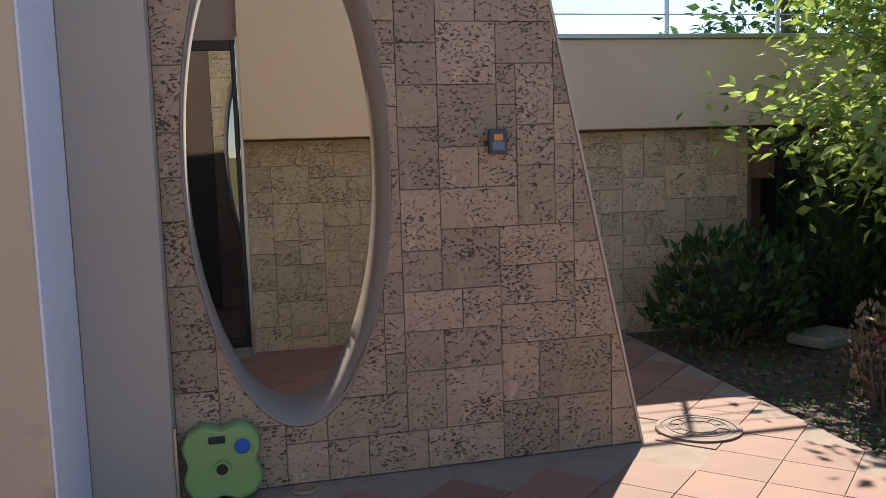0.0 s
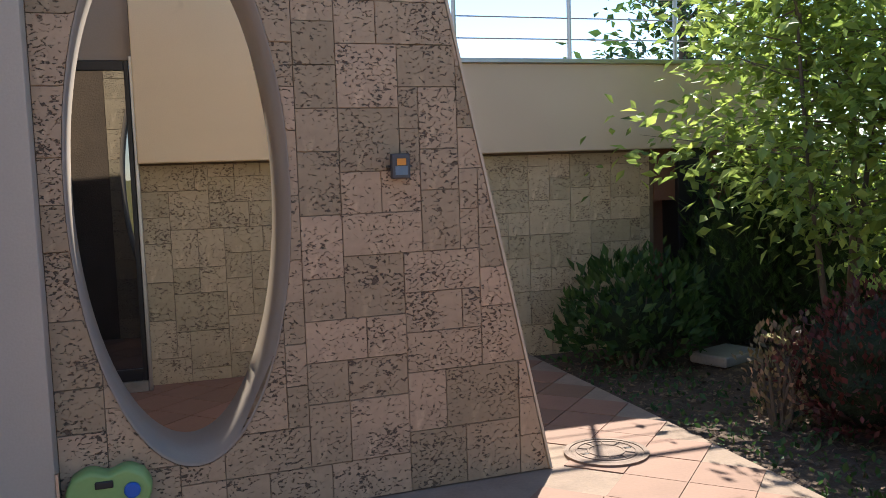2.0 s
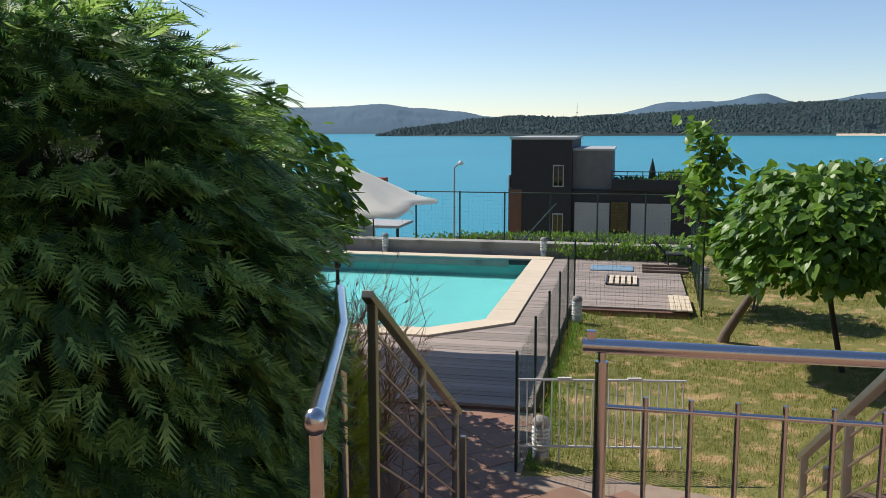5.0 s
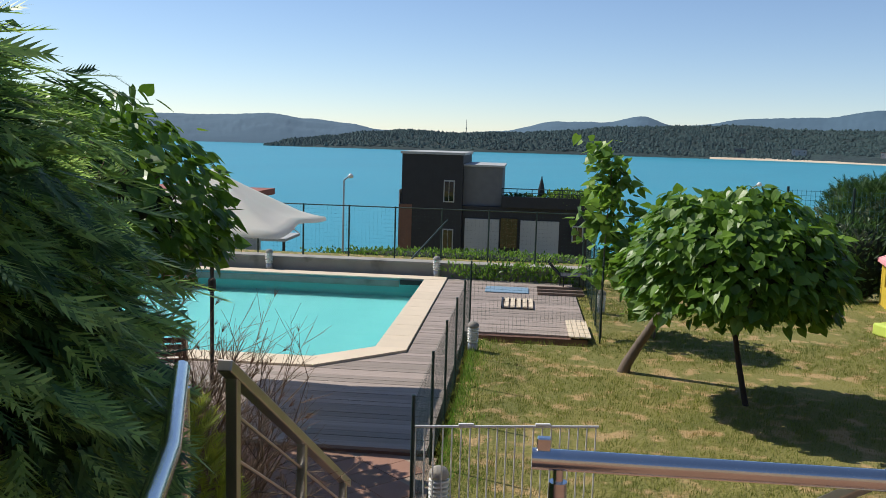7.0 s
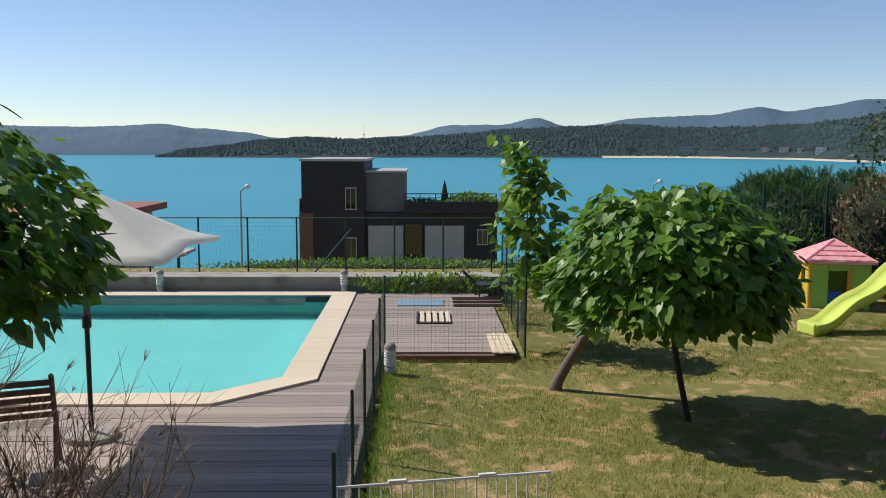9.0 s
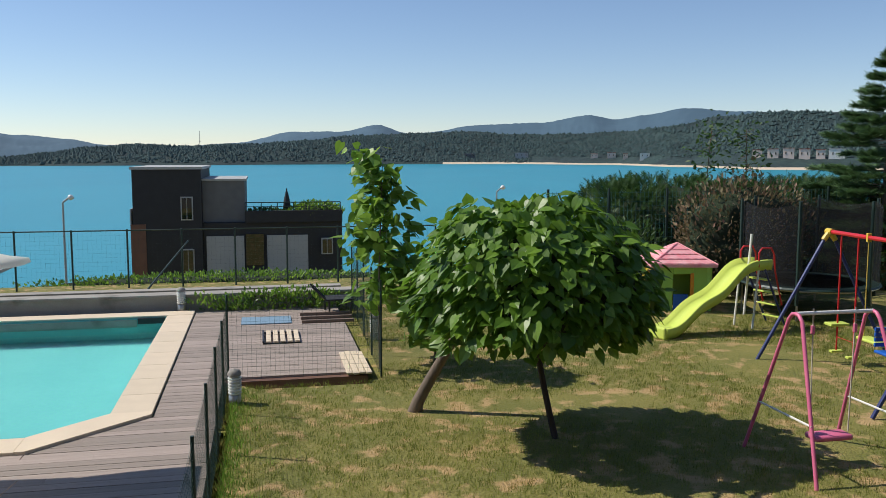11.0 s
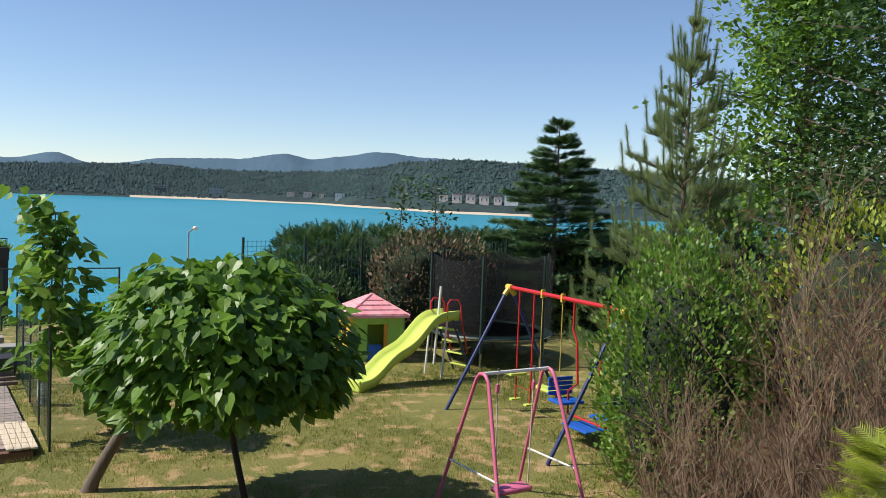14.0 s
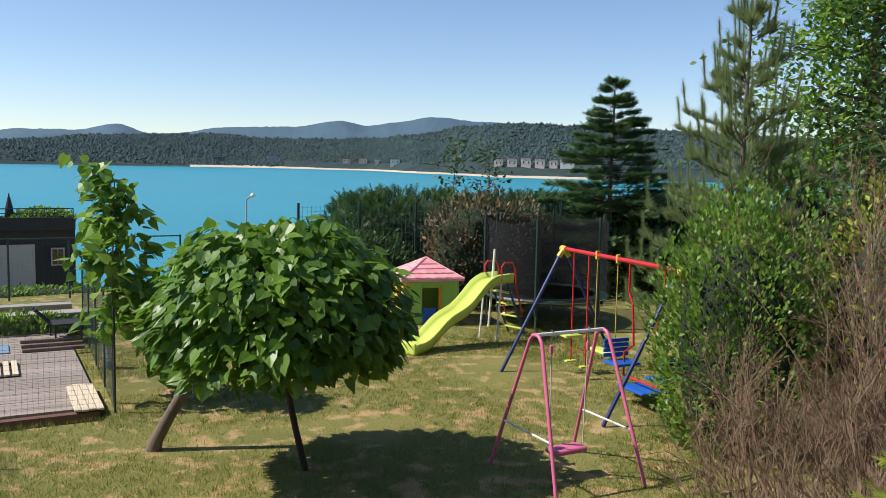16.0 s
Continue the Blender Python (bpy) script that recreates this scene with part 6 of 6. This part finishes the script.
part("net", bm, NET, tr, "black mesh safety net")
for k in range(6):
    a = k * math.pi / 3 + 0.314
    x, y = math.cos(a), math.sin(a)
    part("pole", piped((((x * (TR + 0.05), y * (TR + 0.05), 0.3), (x * (TR + 0.05), y * (TR + 0.05), 2.14)), 0.032)), DARK_METAL, tr, "foam-wrapped green pole")
    part("leg", piped((((x * TR, y * TR, 0.55), (x * TR, y * TR, 0.02), (x * TR * 0.8, y * TR * 0.8, 0.02)), 0.018)), STEEL_DULL, tr)

sw = empty("swing_set", at(14.95, -7.3, LZ, -5.0), "red and navy metal swing set with yellow fittings", "swing set")
part("top_bar", piped((((0.05, 0, 1.86), (-2.78, 0, 1.86)), 0.03)), RED_METAL, sw)
for x in (0, -2.73):
    part("joint", piped((((x - 0.07, 0, 1.86), (x + 0.07, 0, 1.86)), 0.045), (((x, 0, 1.86), (x, 0.09, 1.74)), 0.04), (((x, 0, 1.86), (x, -0.09, 1.74)), 0.04)), YELLOW_PL, sw)
    part("leg", piped((((x, 0.05, 1.8), (x + 0.02, 1.02, 0.0)), 0.026)), BLUE_METAL, sw)
    part("leg", piped((((x, -0.05, 1.8), (x + 0.02, -1.02, 0.0)), 0.026)), BLUE_METAL, sw)
for x0, x1 in ((-0.3, -0.7), ):
    g = part("glider", piped((((x0, 0, 1.83), (x0, 0, 0.4), (x1, 0, 0.4), (x1, 0, 1.83)), 0.013)), RED_METAL, sw)
    for x in (x0, x1):
        part("foot_rest", boxes(((x - 0.04, -0.09, 0.18), (x + 0.04, 0.09, 0.21)), bevel=0.006), LIME, g)
        part("hanger", piped((((x, 0, 0.4), (x, 0, 0.2)), 0.011)), RED_METAL, g)
    part("seat", boxes(((x0 - 0.08, -0.14, 0.56), (x0 + 0.1, 0.14, 0.6)), bevel=0.01), LIME, g)
for x in (-0.92, -1.42):
    part("rope", piped((((x, 0, 1.83), (x, 0, 0.55)), 0.008), seg=5), YELLOW_ROPE, sw)
    part("clip", boxes(((x - 0.02, -0.03, 1.8), (x + 0.02, 0.03, 1.92)), bevel=0.006), YELLOW_PL, sw)
part("seat", boxes(((-1.45, -0.1, 0.5), (-0.89, 0.1, 0.54)), bevel=0.015), LIME, sw, "lime swing seat")
boat = part("gondola", piped((((-1.7, 0, 1.83), (-1.7, 0, 1.45), (-1.8, 0, 1.3), (-1.85, 0, 0.75), (-1.65, 0, 0.62), (-1.65, 0.0, 0.3)), 0.015), (((-2.45, 0, 1.83), (-2.45, 0, 1.45), (-2.35, 0, 1.3), (-2.3, 0, 0.75), (-2.5, 0, 0.62), (-2.5, 0, 0.3)), 0.015), (((-1.65, 0, 0.3), (-2.5, 0, 0.3)), 0.015)), RED_METAL, sw)
for x, s in ((-1.6, 1), (-2.55, -1)):
    part("seat", boxes(((x - 0.16, -0.2, 0.44), (x + 0.16, 0.2, 0.48)), bevel=0.015), BLUE_PL, boat, "blue plastic bench seat")
    for k in range(4):
        part("back_slat", boxes(((x + s * 0.15 - 0.015, -0.2, 0.52 + 0.065 * k), (x + s * 0.15 + 0.015, 0.2, 0.57 + 0.065 * k)), bevel=0.006), BLUE_PL, boat)
part("foot_plate", boxes(((-2.35, -0.2, 0.2), (-1.8, 0.2, 0.23)), bevel=0.01), BLUE_PL, boat)

pk = empty("toddler_swing", at(11.2, -4.66, LZ, -90), "small pink metal toddler swing with pale ropes", "swing")
HT, SP, LN = 1.47, 0.59, 0.41
for x in (-LN, LN):
    o = 0.12 if x > 0 else -0.12
    part("leg_frame", piped((((x + o, SP, 0), (x, 0.1, HT - 0.06), (x, 0.05, HT - 0.01), (x, 0, HT), (x, -0.05, HT - 0.01), (x, -0.1, HT - 0.06), (x + o, -SP, 0)), 0.019), seg=10), PINK_METAL, pk, "", True)
    part("brace", piped((((x + o * 0.68, SP * 0.72, 0.52), (x + o * 0.68, -SP * 0.72, 0.52)), 0.011)), WHITE_METAL, pk)
    part("rope", piped((((x * 0.55, 0, HT - 0.03), (x * 0.5, 0, 0.3)), 0.007), seg=5), ROPE, pk)
    part("hook", piped((((x * 0.55, 0, HT + 0.04), (x * 0.55, 0, HT - 0.1)), 0.009)), STEEL_DULL, pk)
    part("grip", piped((((x * 0.55, 0, HT - 0.12), (x * 0.55, 0, HT - 0.2)), 0.02)), PINK_METAL, pk)
part("top_bar", piped((((-LN, 0, HT), (LN, 0, HT)), 0.019)), WHITE_METAL, pk)
part("seat", boxes(((-0.2, -0.1, 0.24), (0.2, 0.1, 0.3)), bevel=0.025), PINK_METAL, pk, "pink moulded seat", True)


# ---- pieces of the walls and paving, last ----
def courses(u0, u1, z0, z1, cell, seed):
    """Blocks of mixed sizes laid on a grid, as (left, bottom, width, height)."""
    rs = random.Random(seed)
    nu, nz = int(round((u1 - u0) / cell)), int(round((z1 - z0) / cell))
    taken = [[False] * nz for _ in range(nu)]
    sizes = [(3, 2), (2, 2), (4, 3), (3, 3), (2, 3), (4, 2), (2, 2), (3, 3)]
    for j in range(nz):
        for i in range(nu):
            if taken[i][j]:
                continue
            rs.shuffle(sizes)
            for w, h in sizes + [(2, 1), (1, 2), (1, 1)]:
                if i + w <= nu and j + h <= nz and not any(taken[a][b] for a in range(i, i + w) for b in range(j, j + h)):
                    break
            for a in range(i, i + w):
                for b in range(j, j + h):
                    taken[a][b] = True
            yield u0 + i * cell, z0 + j * cell, w * cell, h * cell


def stone_piece(parent, outline, y0, y1, mat):
    cx = sum(p[0] for p in outline) / len(outline)
    cz = sum(p[1] for p in outline) / len(outline)
    bm = bmesh.new()
    f = [bm.verts.new((cx + (x - cx) * 0.99 - cx, 0, cz + (z - cz) * 0.99 - cz)) for x, z in outline]
    m = [bm.verts.new((x - cx, 0.003 if y1 > y0 else -0.003, z - cz)) for x, z in outline]
    b = [bm.verts.new((x - cx, y1 - y0, z - cz)) for x, z in outline]
    n = len(outline)
    bm.faces.new(f)
    for i in range(n):
        j = (i + 1) % n
        bm.faces.new((f[j], f[i], m[i], m[j]))
        bm.faces.new((m[j], m[i], b[i], b[j]))
    bmesh.ops.recalc_face_normals(bm, faces=bm.faces)
    me = bpy.data.meshes.new("stone")
    bm.to_mesh(me)
    bm.free()
    me.materials.append(mat)
    shared("stone", me, parent, pose(cx, y0, cz))


def inside(x, z, g=1.0):
    return ((x - OC[0]) / (OA * g)) ** 2 + ((z - OC[1]) / (OB * g)) ** 2 < 1


def oval_stones(face_y, back_y, seed, step, mat, flip):
    rs = random.Random(seed)
    for u, z, w, h in courses(-0.375, 2.025, 0.0, 3.3, 0.1, seed):
        g = 0.0016
        a, b, c, d = u + g, z + g, u + w - g, z + h - g
        if a > slant(b) or all(inside(x, y) for x, y in ((a, b), (c, b), (c, d), (a, d), ((a + c) / 2, (b + d) / 2))):
            continue
        pts = []
        corners = [(a, b), (c, b), (c, d), (a, d)]
        for (x0, y0), (x1, y1) in zip(corners, corners[1:] + corners[:1]):
            m = max(1, int(max(abs(x1 - x0), abs(y1 - y0)) / step))
            pts += [(x0 + (x1 - x0) * i / m, y0 + (y1 - y0) * i / m) for i in range(m)]
        near = any(inside(x, y, 1.01) for x, y in pts)
        if not near:
            pts = corners
        out = []
        for x, y in pts:
            if near and inside(x, y, 1.004):
                k = 1.004 / math.sqrt(((x - OC[0]) / OA) ** 2 + ((y - OC[1]) / OB) ** 2 + 1e-9)
                x, y = OC[0] + (x - OC[0]) * k, OC[1] + (y - OC[1]) * k
            x = min(x, slant(y))
            if not out or math.hypot(out[-1][0] - x, out[-1][1] - y) > 0.003:
                out.append((x, y))
        area = 0.5 * abs(sum(p[0] * q[1] - q[0] * p[1] for p, q in zip(out, out[1:] + out[:1])))
        if len(out) < 3 or area < 0.0012:
            continue
        if flip:
            stone_piece(wall, out, face_y + rs.uniform(-0.003, 0.003), back_y, mat)
        else:
            stone_piece(wall, out, face_y + rs.uniform(-0.004, 0.003), back_y, mat)


oval_stones(WV, WV + 0.03, 4, 0.03, STONE, False)
oval_stones(WV + THICK + 0.012, WV + THICK - 0.01, 14, 0.06, STONE_BACK, True)
for u, z, w, h in courses(-0.05, 4.35, -0.1, 1.7, 0.1, 9):
    g = 0.0014
    stone_piece(terrace, [(u + g, z + g), (u + w - g, z + g), (u + w - g, z + h - g), (u + g, z + h - g)], 7.2 + random.uniform(-0.003, 0.003), 7.23, STONE_BACK)


def tiles(parent, size, inside_test, region, z, limit_test):
    bm = bmesh.new()
    box(bm, (-size / 2 + 0.003, -size / 2 + 0.003, -0.012), (size / 2 - 0.003, size / 2 - 0.003, 0.0), 0.0015)
    me = bpy.data.meshes.new("tile")
    bm.to_mesh(me)
    bm.free()
    me.materials.append(TILE)
    rest = bmesh.new()
    u0, u1, v0, v1 = region
    r = 0.70710678
    n = int(max(u1 - u0, v1 - v0) / size * 1.5) + 3
    cu, cv = (u0 + u1) / 2, (v0 + v1) / 2
    count = 0
    for i in range(-n, n):
        for j in range(-n, n):
            u, v = cu + (i - j) * size * r, cv + (i + j) * size * r
            if not (u0 < u < u1 and v0 < v < v1) or not inside_test(u, v):
                continue
            if limit_test(u, v) and count < 290:
                count += 1
                shared("tile", me, parent, pose(u, v, z + 0.0005 * ((i * 7 + j * 3) % 4), 0, 0, 45))
            else:
                k = size / 2 * 2 * r - 0.006
                q = [rest.verts.new((u + dx * k, v + dy * k, z)) for dx, dy in ((1, 0), (0, 1), (-1, 0), (0, -1))]
                rest.faces.new(q)
    if len(rest.verts):
        ob = part("tile_field", rest, TILE, parent)
        tagged(ob, kind="stuff")
    else:
        rest.free()


tiles(patio, 0.33, lambda u, v: (u < 2.83 or v < 0.7) and not (v > 4.1 and u < 2.2 and v < 4.75), (-2.9, 4.25, -6, 8.6), 0.0, lambda u, v: v > 1.5 and u > -0.6)
tiles(lower, 0.33, lambda u, v: (u < 8.2 and v > -0.7) or (v > 1.3), (6.7, 10.0, -0.8, 4.4), -1.38, lambda u, v: True)
planks()
